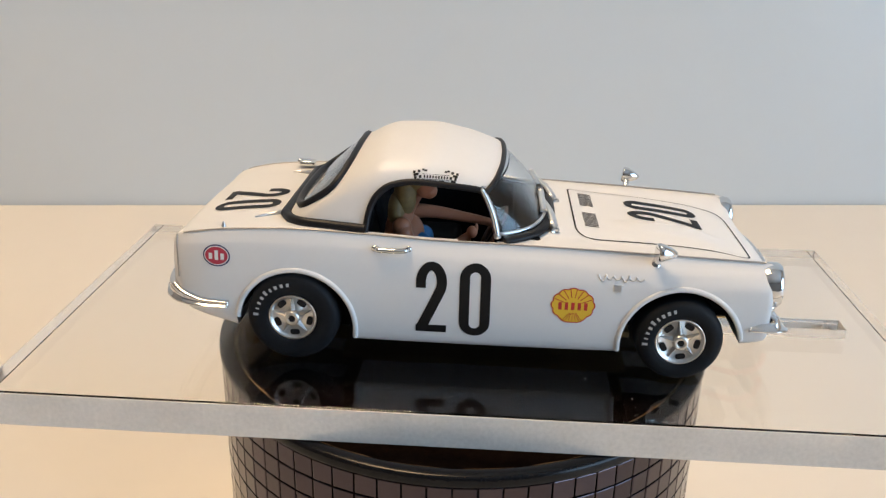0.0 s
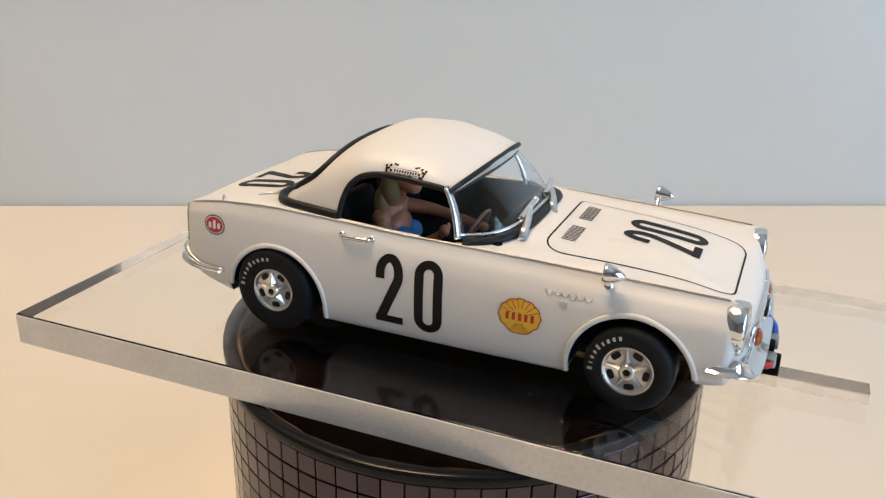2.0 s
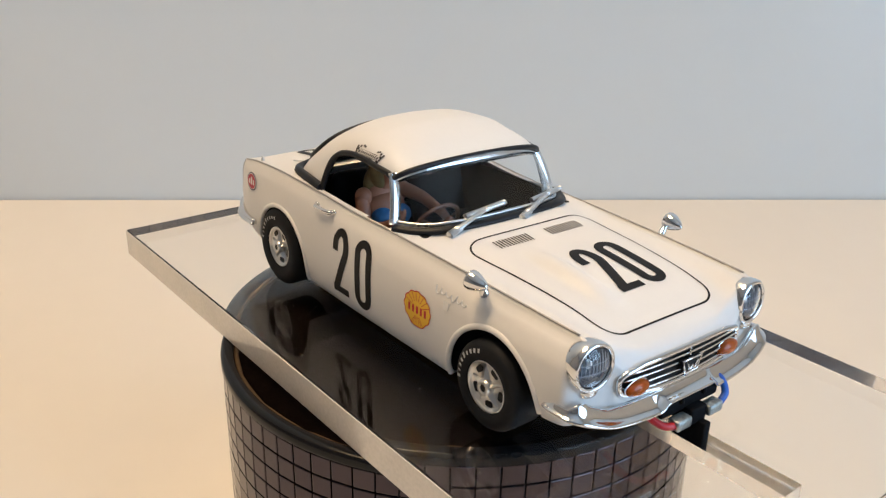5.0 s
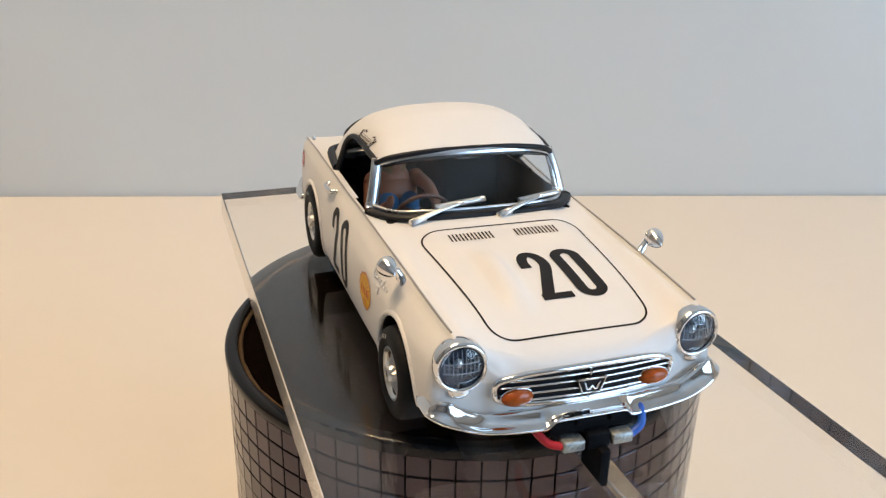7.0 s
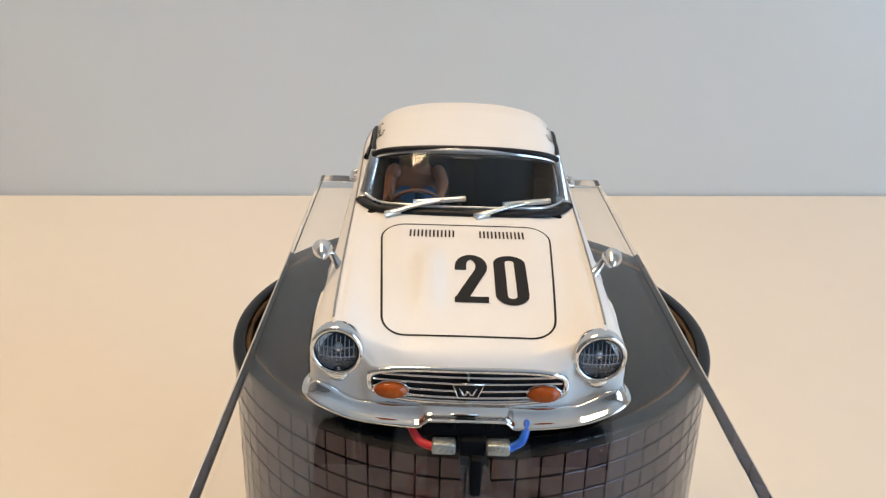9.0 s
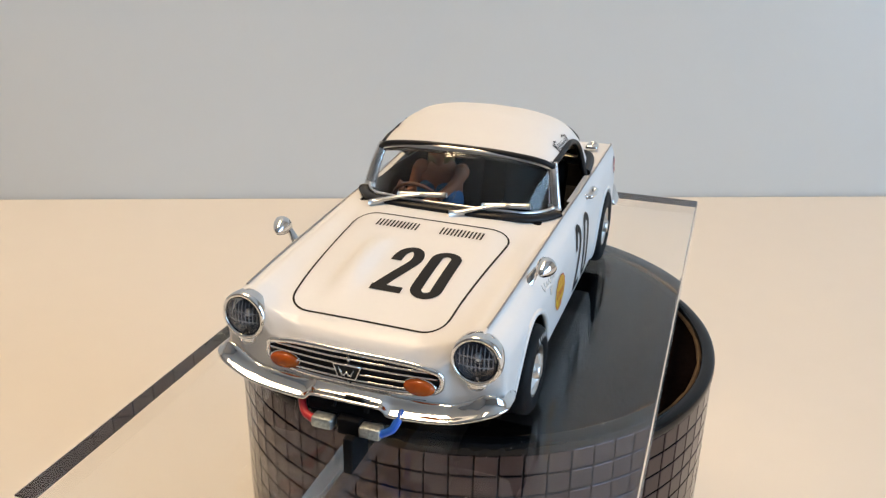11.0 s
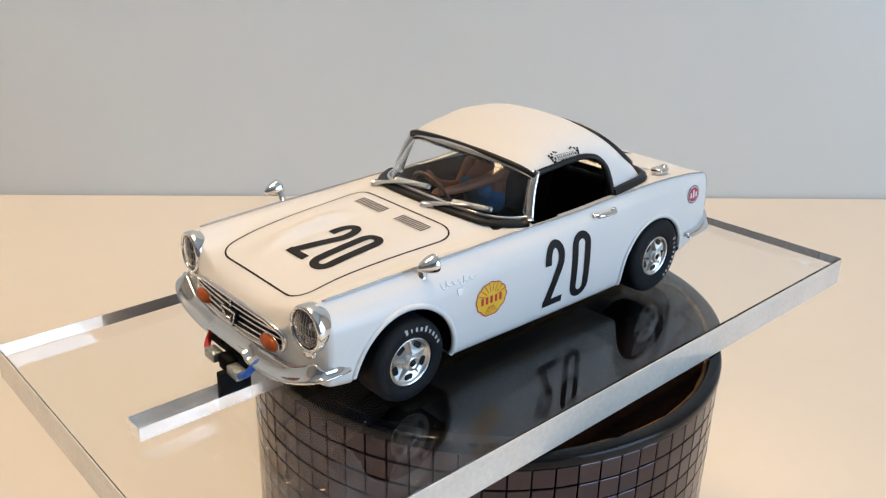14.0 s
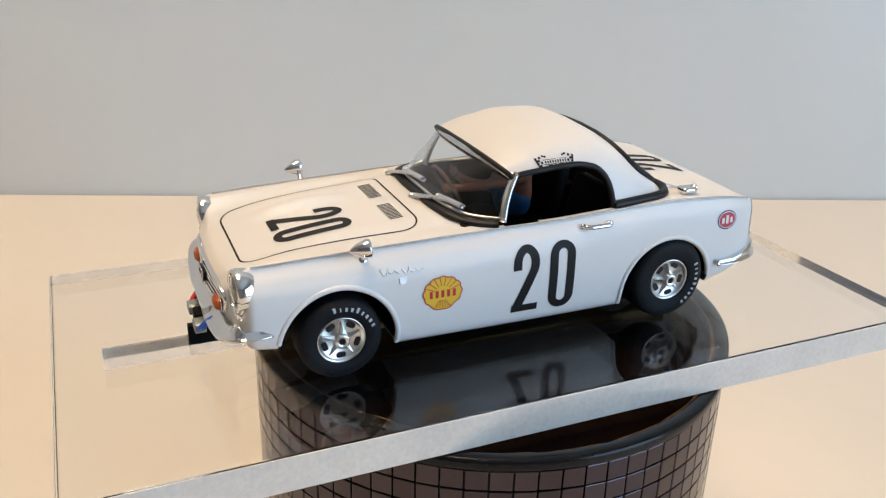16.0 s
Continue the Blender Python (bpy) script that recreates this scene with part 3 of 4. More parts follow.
for side in (-1, 1):
    way = (0, -side, 0)
    if side < 0:
        at = ((-14.6, side * 29, 8.2), (1, 0, 0), (0.0, 0, 1), way)
    else:
        at = ((1.6, side * 29, 8.2), (-1, 0, 0), (0.0, 0, 1), way)
    decal("door_number", twenty(6.6, 16.0, 2.15, 2.7), DECAL, at, body, SKIN_TREE, "black racing number 20")
    # yellow scallop with red rays
    fu = (-side, 0, 0)
    c = (18.7, side * 29, 15.9)
    a = np.linspace(math.radians(-52), math.radians(232), 64)
    rad = 0.96 + 0.07 * np.abs(np.cos((a - math.pi / 2) * 6.0))
    arc = np.stack([4.45 * rad * np.cos(a), 3.7 * rad * np.sin(a) + 0.25], -1)
    foot = np.array([(-2.0, -3.4), (-1.2, -3.7), (1.2, -3.7), (2.0, -3.4)])
    outline = np.concatenate([arc, foot])
    outline = np.concatenate([outline, outline[:1]])
    scallop = decal("scallop_badge", [fan(outline)], YELLOW, (c, fu, (0, 0, 1), way), body, SKIN_TREE, "yellow scallop decal with red outline")
    decal("outline", [strip(outline, 0.24)], RED, (c, fu, (0, 0, 1), way), scallop, SKIN_TREE, lift=0.14)
    for k, ang in enumerate(np.linspace(25, 155, 8)):
        e = np.array([math.cos(math.radians(ang)), math.sin(math.radians(ang))])
        decal("ray", [strip(np.linspace(e * (2.0, 1.9), e * (4.3, 3.9), 4), 0.17)], RED, (c, fu, (0, 0, 1), way), scallop, SKIN_TREE, lift=0.14)
    for ang in np.linspace(222, 318, 7):
        e = np.array([math.cos(math.radians(ang)), math.sin(math.radians(ang))])
        decal("ray", [strip(np.array([(0.9 * e[0], -1.5), (1.8 * e[0], -2.4), (e[0] * 2.7, -3.3)]), 0.12)], RED, (c, fu, (0, 0, 1), way), scallop, SKIN_TREE, lift=0.14)
    for k in range(5):
        u = -2.7 + 1.35 * k
        decal("letter_bar", [rect(u - 0.36, u + 0.36, -0.85, 0.85, 4)], RED, (c, fu, (0, 0, 1), way), scallop, SKIN_TREE, lift=0.14)
    # oval sponsor badge
    c = (-57.6, side * 28, 23.4)
    a = np.linspace(0, 2 * math.pi, 49)
    ov = np.stack([np.cos(a), np.sin(a)], -1)
    oval = decal("oval_badge", [fan(ov * (3.0, 2.4))], NAVY, (c, fu, (0, 0, 1), way), body, SKIN_TREE, "red oval decal with navy and white border")
    decal("border", [fan(ov * (2.72, 2.12))], WHITE, (c, fu, (0, 0, 1), way), oval, SKIN_TREE, lift=0.13)
    decal("field", [fan(ov * (2.5, 1.9))], PINKRED, (c, fu, (0, 0, 1), way), oval, SKIN_TREE, lift=0.16)
    for u, lo, hi in ((-1.3, -0.8, 0.55), (0.0, -0.95, 1.15), (1.3, -0.8, 0.55)):
        decal("letter_bar", [rect(u - 0.4, u + 0.4, lo, hi, 4)], WHITE, (c, fu, (0, 0, 1), way), oval, SKIN_TREE, lift=0.19)
    # bright script and small crest
    pts = []
    for k in range(90):
        s = k / 89
        pts.append((23.3 + 9.6 * s + 0.25 * math.cos(s * 38) if side < 0 else 32.9 - 9.6 * s - 0.25 * math.cos(s * 38), 22.5 + (0.75 if 0.05 < s < 0.2 or 0.6 < s < 0.72 else 0.4) * math.sin(s * 38) - 0.25 * s))
    path = [on_body_side(x, z, side) + Vector((0, side * 0.1, 0)) for x, z in pts]
    piece("script_emblem", tube(path, 0.15, 6, up=(0, 1, 0)), SILVER, body, "raised silver script")
    crest = [tuple(on_body_side(27.8 + dx, 20.3 + dz, side) + Vector((0, side * o, 0))) for o in (0.0, 0.3) for dx, dz in ((-0.85, 0.75), (0.85, 0.75), (0.6, -0.75), (-0.6, -0.75))]
    piece("crest", (crest, [(0, 1, 2, 3), (4, 5, 6, 7), (0, 1, 5, 4), (1, 2, 6, 5), (2, 3, 7, 6), (3, 0, 4, 7)]), SILVER, body, "small silver crest", smooth=False)

down = (0, 0, -1)
decal("hood_number", twenty(6.4, 17.2, 2.3, 1.3, 0.5), DECAL, ((50.0, -2.5, 26), (0, 1, 0), (-1, 0, 0), down), body, SKIN_TREE, "black racing number 20")
decal("deck_number", twenty(6.6, 15.0, 2.3, 2.0), DECAL, ((-63.0, 3.0, 29), (0, -1, 0), (1, 0, 0), down), body, SKIN_TREE, "black racing number 20")


def hood_outline():
    corners = [(19.4, -18.2), (19.4, 18.2), (58.7, 15.5), (58.7, -15.5)]
    rads = [5.0, 5.0, 4.5, 4.5]
    out = []
    for k in range(4):
        p, a, b = (np.array(corners[i % 4]) for i in (k, k - 1, k + 1))
        u, v = (a - p) / np.linalg.norm(a - p), (b - p) / np.linalg.norm(b - p)
        s, e = p + u * rads[k], p + v * rads[k]
        for q in np.linspace(0, 1, 10):
            out.append((1 - q) ** 2 * s + 2 * q * (1 - q) * p + q * q * e)
        nxt = np.array(corners[(k + 1) % 4])
        e2 = nxt + (p - nxt) / np.linalg.norm(p - nxt) * rads[(k + 1) % 4]
        for q in np.linspace(0, 1, 14)[1:-1]:
            out.append(e + (e2 - e) * q)
    return np.array(out + [out[0]])


decal("hood_line", [strip(hood_outline(), 0.42)], LINE, ((0, 0, 28), (1, 0, 0), (0, 1, 0), down), body, SKIN_TREE, "dark panel gap round the hood", lift=0.05)
for y0 in (-11.8, 3.0):
    for k in range(12):
        y = y0 + 9.1 * k / 11
        decal("vent_slit", [rect(21.7, 24.9, y - 0.19, y + 0.19, 3)], LINE, ((0, 0, 28), (1, 0, 0), (0, 1, 0), down), body, SKIN_TREE, lift=0.08)

# ---- nose ----


def nose_x(y, z=16.5):
    p, _ = drop(SKIN_TREE, (120, y, z), (-1, 0, 0))
    return p.x if p is not None else 62.0


def oval_loop(hw, hh, cz, n=72, power=3.2, push=0.0):
    a = np.linspace(0, 2 * math.pi, n, endpoint=False)
    y = hw * np.sign(np.cos(a)) * np.abs(np.cos(a)) ** (2 / power * 0.9)
    z = cz + hh * np.sign(np.sin(a)) * np.abs(np.sin(a)) ** (2 / power)
    return np.array([(nose_x(yy, zz) + push, yy, zz) for yy, zz in zip(y, z)])


grille = piece("grille", grid(np.stack([oval_loop(17.0 * k, 3.0 * k, 15.5, push=0.3) for k in np.linspace(0.03, 1, 14)]), False, True), BLACK, car, "black grille with chrome surround")
piece("surround", tube(oval_loop(17.3, 3.2, 15.5, push=0.35), 0.62, 8, True, up=(1, 0, 0)), CHROME, grille)
for z in (13.5, 14.8, 16.2, 17.5):
    hw = 16.6 * (1 - (abs(z - 15.5) / 3.2) ** 3.2) ** 0.4
    piece("grille_bar", tube([(nose_x(y, z) + 0.75, y, z) for y in np.linspace(-hw, hw, 40)], 0.25, 6), CHROME, grille)
piece("centre_bar", tube([(nose_x(0, z) + 0.9, 0, z) for z in np.linspace(12.6, 18.5, 8)], 0.32, 6, up=(1, 0, 0)), CHROME, grille)
bx = nose_x(0, 15.3) + 0.8
badge = piece("badge", ([(bx + d, y, z) for d in (0.0, 0.8) for y, z in ((-2.7, 16.7), (2.7, 16.7), (1.7, 14.0), (-1.7, 14.0))],
                        [(3, 2, 1, 0), (4, 5, 6, 7), (0, 1, 5, 4), (1, 2, 6, 5), (2, 3, 7, 6), (3, 0, 4, 7)]), BLACK, grille, "dark shield badge with chrome border", smooth=False)
piece("badge_border", tube([(bx + 0.8, y, z) for y, z in ((-2.7, 16.7), (2.7, 16.7), (1.7, 14.0), (-1.7, 14.0))], 0.22, 6, True, up=(1, 0, 0)), CHROME, badge)
piece("badge_mark", tube([(bx + 0.95, y, z) for y, z in ((-1.5, 16.1), (-0.9, 14.7), (-0.45, 14.7), (0.0, 15.4), (0.45, 14.7), (0.9, 14.7), (1.5, 16.1))], 0.24, 6, up=(1, 0, 0)), CHROME, badge)
for side in (-1, 1):
    x = nose_x(side * 13.4, 14.3)
    lamp = piece("indicator", ball((x + 1.0, side * 13.4, 14.3), (1.3, 3.0, 1.6), 20, 12), AMBER, car, "amber indicator lens")
    piece("bezel", tube([(x + 0.7, side * 13.4 + 3.0 * math.cos(a), 14.3 + 1.6 * math.sin(a)) for a in np.linspace(0, 2 * math.pi, 24, endpoint=False)], 0.2, 6, True, up=(1, 0, 0)), CHROME, lamp)
    # headlight: bullet housing, bezel, reflector, bulb, ribbed lens
    m = pose(62.2, side * 23.1, 20.5, 0, -1, side * 4)
    head = piece("headlight", moved(lathe([(1.8, -6.0), (3.7, -4.8), (4.45, -3.7), (4.75, -2.7), (4.85, -1.2), (4.75, -0.3), (4.45, 0.1), (4.1, 0.12), (3.9, -0.2), (3.85, -0.8)], 40, "x"), m), CHROME, car, "round chrome headlight with ribbed clear lens")
    piece("reflector", moved(lathe([(3.85, -0.8), (3.3, -2.0), (2.2, -2.9), (0.0, -3.4)], 32, "x"), m), REFLECTOR, head)
    piece("bulb", moved(ball((-2.0, 0, 0), (0.7, 0.8, 0.8)), m), SILVER, head)
    a = np.linspace(0, 2 * math.pi, 40, endpoint=False)
    rr = np.linspace(0.01, 3.82, 16)
    yy, zz = rr[:, None] * np.cos(a), rr[:, None] * np.sin(a)
    dome = np.stack([-0.35 + 0.95 * (1 - (rr[:, None] / 3.8) ** 2) + 0 * yy, yy, zz], -1)
    glass = piece("lens", moved(grid(dome, False, True), m), SCREEN, head, "clear domed lens with moulded ribs")
    glass.visible_shadow = False
    mod = glass.modifiers.new("thickness", "SOLIDIFY")
    mod.thickness = 0.0003
    ribs = []
    for k in range(-4, 5):
        y = 0.74 * k
        h = math.sqrt(max(3.5 ** 2 - y * y, 0.1)) * (0.86 if k % 2 else 0.95)
        ribs.append(tube([(-0.7 + 0.85 * (1 - (y * y + z * z) / 14.4), y, z) for z in np.linspace(-h * 0.5, h, 9)], 0.09, 5, up=(1, 0, 0)))
    for z in (-0.9, 0.9):
        ribs.append(tube([(-0.7 + 0.85 * (1 - (y * y + z * z) / 14.4), y, z) for y in np.linspace(-3.2, 3.2, 9)], 0.10, 5))
    piece("lens_ribs", moved(join(*ribs), m), RIBS, glass)
    piece("lower_trim", moved(ball((-1.3, 0, -4.9), (1.3, 2.1, 1.5), 18, 10), m), CHROME, head)


RAIL = [(-0.9, 0.02), (0.5, 0.0), (0.95, 0.06), (1.1, 0.16), (1.0, 0.27), (0.62, 0.36), (0.42, 0.5), (0.45, 0.68), (0.5, 0.84), (0.3, 0.96), (-0.1, 1.0), (-1.0, 0.97)]
TRAY = [(-2.6, 0.10), (-0.8, 0.0), (-0.25, 0.02), (0.0, 0.11), (-0.05, 0.20), (-0.35, 0.27), (-0.9, 0.33), (-1.5, 0.45), (-2.0, 0.62), (-2.45, 0.82), (-2.8, 0.97), (-3.2, 1.0), (-3.9, 0.9)]


def blade(path, z_low, z_high, bulge, prof):
    """A bumper bent along its path: a bulging rail, or a leaning tray with a rolled lip."""
    bulge = np.broadcast_to(bulge, len(path))
    p = np.asarray(path, float)
    t = np.gradient(p, axis=0)
    t /= np.linalg.norm(t, axis=1)[:, None]
    out = np.stack([t[:, 1], -t[:, 0]], -1)
    rings = []
    for i in range(len(p)):
        rings.append([(p[i, 0] + out[i, 0] * k * bulge[i], p[i, 1] + out[i, 1] * k * bulge[i], z_low[i] + (z_high[i] - z_low[i]) * f) for k, f in prof])
    rings = np.array(rings)
    v, f = grid(rings, False, True)
    n = len(prof)
    return v, f + [tuple(range(n)), tuple(range((len(p) - 1) * n, len(p) * n))[::-1]]


def mirror_path(half):
    return [(x, -y) for x, y in half] + [(x, y) for x, y in half[::-1][1:]]


def smooth_path(pts, n=90):
    p = np.asarray(pts, float)
    s = np.concatenate([[0], np.cumsum(np.linalg.norm(np.diff(p, axis=0), axis=1))])
    q = np.linspace(0, s[-1], n)
    return np.stack([curve(q, list(zip(s, p[:, k]))) for k in range(p.shape[1])], -1)


front_line = smooth_path(mirror_path([(55.6, 29.0), (58.5, 29.6), (61.3, 29.5), (63.7, 28.0), (65.3, 24.8), (66.2, 19.0), (66.6, 13.0), (66.8, 7.0), (66.9, 0.0)]), 121)
ay = np.abs(front_line[:, 1])
low = curve(ay, [(0, 9.6), (6.8, 9.5), (8.4, 8.1), (14, 8.4), (20, 9.1), (25, 10.5), (28.5, 11.6), (29.6, 12.1)])
high = curve(ay, [(0, 11.7), (7, 11.6), (9, 11.2), (19, 11.5), (23, 12.8), (26, 14.2), (28, 14.6), (29.6, 13.6)])
piece("front_bumper", blade(front_line, low, high, curve(ay, [(0, 1.0), (24, 1.0), (28, 0.7), (29.6, 0.45)]), TRAY), CHROME, car, "chrome front bumper with a leaning face and a stepped centre")
piece("valance", block((62.4, 0, 9.8), (2.4, 30, 3.0), 0.8), BLACK, car)
rear_line = smooth_path(mirror_path([(-55.5, 28.8), (-60, 28.7), (-65.5, 27.6), (-69.5, 24.0), (-71.0, 15.0), (-71.4, 0.0)]), 101)[::-1]
ay = np.abs(rear_line[:, 1])
piece("rear_bumper", blade(rear_line, curve(ay, [(0, 12.5), (20, 12.4), (27, 11.9), (28.8, 11.9)]), curve(ay, [(0, 16.2), (20, 16.2), (25, 16.0), (27.6, 14.6), (28.8, 13.2)]), 1.2, RAIL), CHROME, car, "chrome rear bumper wrapped round the corners")

# ---- roof ----
STATIONS = [(-7.5, 24.0, 3.2, 41.1), (-12, 25.0, -5.5, 44.4), (-17, 25.2, -14, 46.1), (-22, 25.2, -22, 45.9), (-28, 24.9, -28.5, 43.4), (-34, 24.4, -33.5, 39.9), (-39, 23.6, -37.7, 36.0), (-42.3, 21.6, -41.4, 32.6), (-44.8, 17.5, -45.0, 30.0)]


def roof_point(u, s):
    """u: 0 at the screen to 1 behind; s: -1 at the right foot to 1 at the left foot."""
    k = np.linspace(0, 1, len(STATIONS))
    xb, yb, xt, zt = (float(curve(u, list(zip(k, [st[i] for st in STATIONS])))) for i in range(4))
    f = abs(s)
    g = float(curve(1 - f, [(0, 0), (0.17, 0.26), (0.34, 0.53), (0.46, 0.72), (0.56, 0.85), (0.68, 0.93), (0.84, 0.985), (1, 1)]))
    yr = float(curve(1 - f, [(0, 1), (0.17, 0.955), (0.34, 0.905), (0.46, 0.83), (0.56, 0.71), (0.68, 0.54), (0.84, 0.28), (1, 0)]))
    boxy = float(curve(1 - f, [(0, 1), (0.17, 0.97), (0.34, 0.945), (0.46, 0.90), (0.56, 0.81), (0.68, 0.62), (0.84, 0.32), (1, 0)]))
    mix = float(np.clip(u / 0.16, 0, 1))
    yr = boxy + (yr - boxy) * mix
    base = 28.6
    return np.array([xb + (xt - xb) * g ** 1.4, yb * yr * (1 if s > 0 else -1), base + (zt - base) * g])


NU, NS = 120, 121
US, SS = np.linspace(0, 1, NU), np.linspace(-1, 1, NS)
ROOF = np.array([[roof_point(u, s) for s in SS] for u in US])
SIDE_WINDOW = np.array([(6.0, 27.0), (6.0, 38.2), (-1.6, 38.3), (-9, 39.3), (-16, 39.7), (-20.5, 39.0), (-23.6, 36.8), (-25.2, 33.5), (-26.0, 27.0)])
REAR = (0.735, 0.195, 0.545)  # middle u, half span in u, half span in s


def inside(poly, x, z):
    hit = False
    for k in range(len(poly)):
        (x0, z0), (x1, z1) = poly[k - 1], poly[k]
        if (z0 > z) != (z1 > z) and x < (x1 - x0) * (z - z0) / (z1 - z0) + x0:
            hit = not hit
    return hit


def in_rear(u, s, grow=1.0):
    return (abs(u - REAR[0]) / (REAR[1] * grow)) ** 3 + (abs(s) / (REAR[2] * grow)) ** 3 < 1


def roof_keep(i, j):
    c = (ROOF[i, j] + ROOF[i + 1, j + 1]) / 2
    if inside(SIDE_WINDOW, c[0], c[2]) and abs(c[1]) > 12:
        return False
    return not in_rear((US[i] + US[i + 1]) / 2, (SS[j] + SS[j + 1]) / 2)


full = grid(ROOF)
ROOF_TREE = BVHTree.FromPolygons([Vector(v) for v in full[0]], full[1])
hardtop = piece("hardtop", grid(ROOF, keep=roof_keep), PAINT, car, "white hardtop with rounded side windows")
middle = np.array([-18, 0, 24.0])
liner = ROOF + (middle - ROOF) / np.linalg.norm(middle - ROOF, axis=2)[..., None] * 0.9
piece("headliner", grid(liner, keep=roof_keep), INNER, hardtop, "dark roof lining")
for side in (-1, 1):
    path = []
    for x, z in smooth_path([(-26.0, 29.0), (-25.2, 33.5), (-23.6, 36.8), (-20.5, 39.0), (-16, 39.7), (-9, 39.2), (-3.0, 38.5), (-0.8, 37.9)], 60):
        p, _ = drop(ROOF_TREE, (x, side * 60, z), (0, -side, 0))
        path.append(tuple(p) if p is not None else (x, side * 22.0, z))
    piece("window_trim", tube(path, 0.72, 8, up=(0, 1, 0)), BLACK, hardtop)
edge = ROOF[0][::2]
front_trim = np.array([p for p in edge if p[2] > 37.2])
piece("front_trim", tube(front_trim + (-0.2, 0, 0.0), 0.62, 8, up=(1, 0, 0.3)), BLACK, hardtop)
foot_right = [ROOF[i, 0] for i in range(NU) if ROOF[i, 0][0] < -25.5]
foot = np.array(foot_right + [p * (1, -1, 1) for p in foot_right[::-1]])
foot[:, 2] = [max(p[2], on_body_top(p[0], p[1]).z + 0.55) for p in foot]
piece("foot_trim", tube(foot, 1.15, 8), BLACK, hardtop)
loop = []
for a in np.linspace(0, 2 * math.pi, 80, endpoint=False):
    cu, cs = (np.sign(math.cos(a)) * abs(math.cos(a)) ** (2 / 3), np.sign(math.sin(a)) * abs(math.sin(a)) ** (2 / 3))
    loop.append(roof_point(REAR[0] + REAR[1] * cu, REAR[2] * cs))
gasket = piece("rear_window_gasket", tube(loop, 0.95, 8, True), BLACK, hardtop, "black rubber rear window seal")
rear_glass = piece("rear_window", grid(liner * 0.4 + ROOF * 0.6, keep=lambda i, j: in_rear(US[i], SS[j], 1.02)), SCREEN, gasket, "clear rear window")
rear_glass.visible_shadow = False
mod = rear_glass.modifiers.new("thickness", "SOLIDIFY")
mod.thickness = 0.0004
# checkered flags on the roof sides
for side in (-1, 1):
    at = ((-11.4, side * 23, 41.7), (-side, 0, 0), (0, -side * 0.55, 0.83), (0, -side * 0.83, -0.55))
    flag = decal("flag_badge", [rect(-2.9, 2.9, -0.35, 0.75, 8)], WHITE, at, hardtop, ROOF_TREE, "crossed checkered flags with a white banner", lift=0.12)
    decal("banner_border", [strip(np.array([(-2.9, 0.75), (2.9, 0.75)]), 0.12), strip(np.array([(-2.9, -0.35), (2.9, -0.35)]), 0.12)], DECAL, at, flag, ROOF_TREE, lift=0.15)
    for k in range(9):
        decal("letter_bar", [rect(-2.5 + 0.6 * k, -2.15 + 0.6 * k, -0.1, 0.5, 3)], DECAL, at, flag, ROOF_TREE, lift=0.16)
    for s in (-1, 1):
        for r in range(5):
            for q in range(3):
                u, v = s * (2.9 + 0.5 * q + 0.16 * r), -1.1 + 0.62 * r - 0.12 * q
                if (r + q) % 2 == 0 or q == 2:
                    decal("check", [rect(u - 0.26, u + 0.26, v - 0.3, v + 0.3, 3)], DECAL, at, flag, ROOF_TREE, lift=0.12)
        for r in range(4):
            u = s * (1.0 + 0.55 * r)
            decal("check", [rect(u - 0.26, u + 0.26, 1.0 + 0.18 * r, 1.45 + 0.18 * r, 3)] if r > 1 else [rect(u - 0.26, u + 0.26, -0.75 - 0.0 * r, -0.45, 3)], DECAL, at, flag, ROOF_TREE, lift=0.12)
        decal("pole", [strip(np.array([(s * 0.9, -1.9), (-s * 0.05, -0.4)]), 0.22)], DECAL, at, flag, ROOF_TREE, lift=0.12)

# ---- windscreen ----


def screen_point(s, k):
    """s: -1 right to 1 left; k: 0 at the foot to 1 at the top."""
    y0, y1 = 23.2 * s, 21.0 * s
    foot = np.array([screen_foot(y0 * 1.02) - 2.0, y0, on_body_top(min(screen_foot(y0), 14.5), y0 * 0.96).z + 0.5])
    top = np.array([3.0 - 4.6 * abs(s) ** 2.5, y1, 41.1 - 2.5 * abs(s) ** 2.5])
    p = foot + (top - foot) * k
    return p + np.array([0.5, 0, 0.35]) * math.sin(math.pi * k)


SG = np.array([[screen_point(s, k) for k in np.linspace(0, 1, 14)] for s in np.linspace(-1, 1, 61)])
screen = piece("windscreen", grid(SG), SCREEN, car, "curved clear windscreen")
screen.visible_shadow = False
mod = screen.modifiers.new("thickness", "SOLIDIFY")
mod.thickness = 0.0004
piece("top_frame", tube(SG[:, -1] + (0.3, 0, -0.85), 1.25, 8, flat=0.6, up=(1, 0, 0.4)), SILVER, screen, "silver screen frame")
for e in (0, -1):
    piece("pillar", tube(SG[e] + (0, 0, 0), np.linspace(1.6, 1.25, 14), 10, flat=0.5, up=(1, 0, 0)), SILVER, screen, "silver screen pillar")
piece("foot_strip", tube(SG[:, 0] + (0.1, 0, 0.75), 0.42, 8), SILVER, screen)
rubber = SG[:, 0] + (1.2, 0, -0.2)
rubber[:, 1] *= 1.042
piece("foot_rubber", tube(rubber, 1.4, 10, flat=0.6), BLACK, screen, "black rubber screen seal")
mirror_mount = piece("inner_mirror", join(block((0.6, 0.4, 38.6), (0.8, 7.0, 1.7), 0.35), tube([(0.8, 0.4, 39), (2.0, 0.4, 40.6)], 0.3, 6)), SILVER, screen, "small inside mirror")
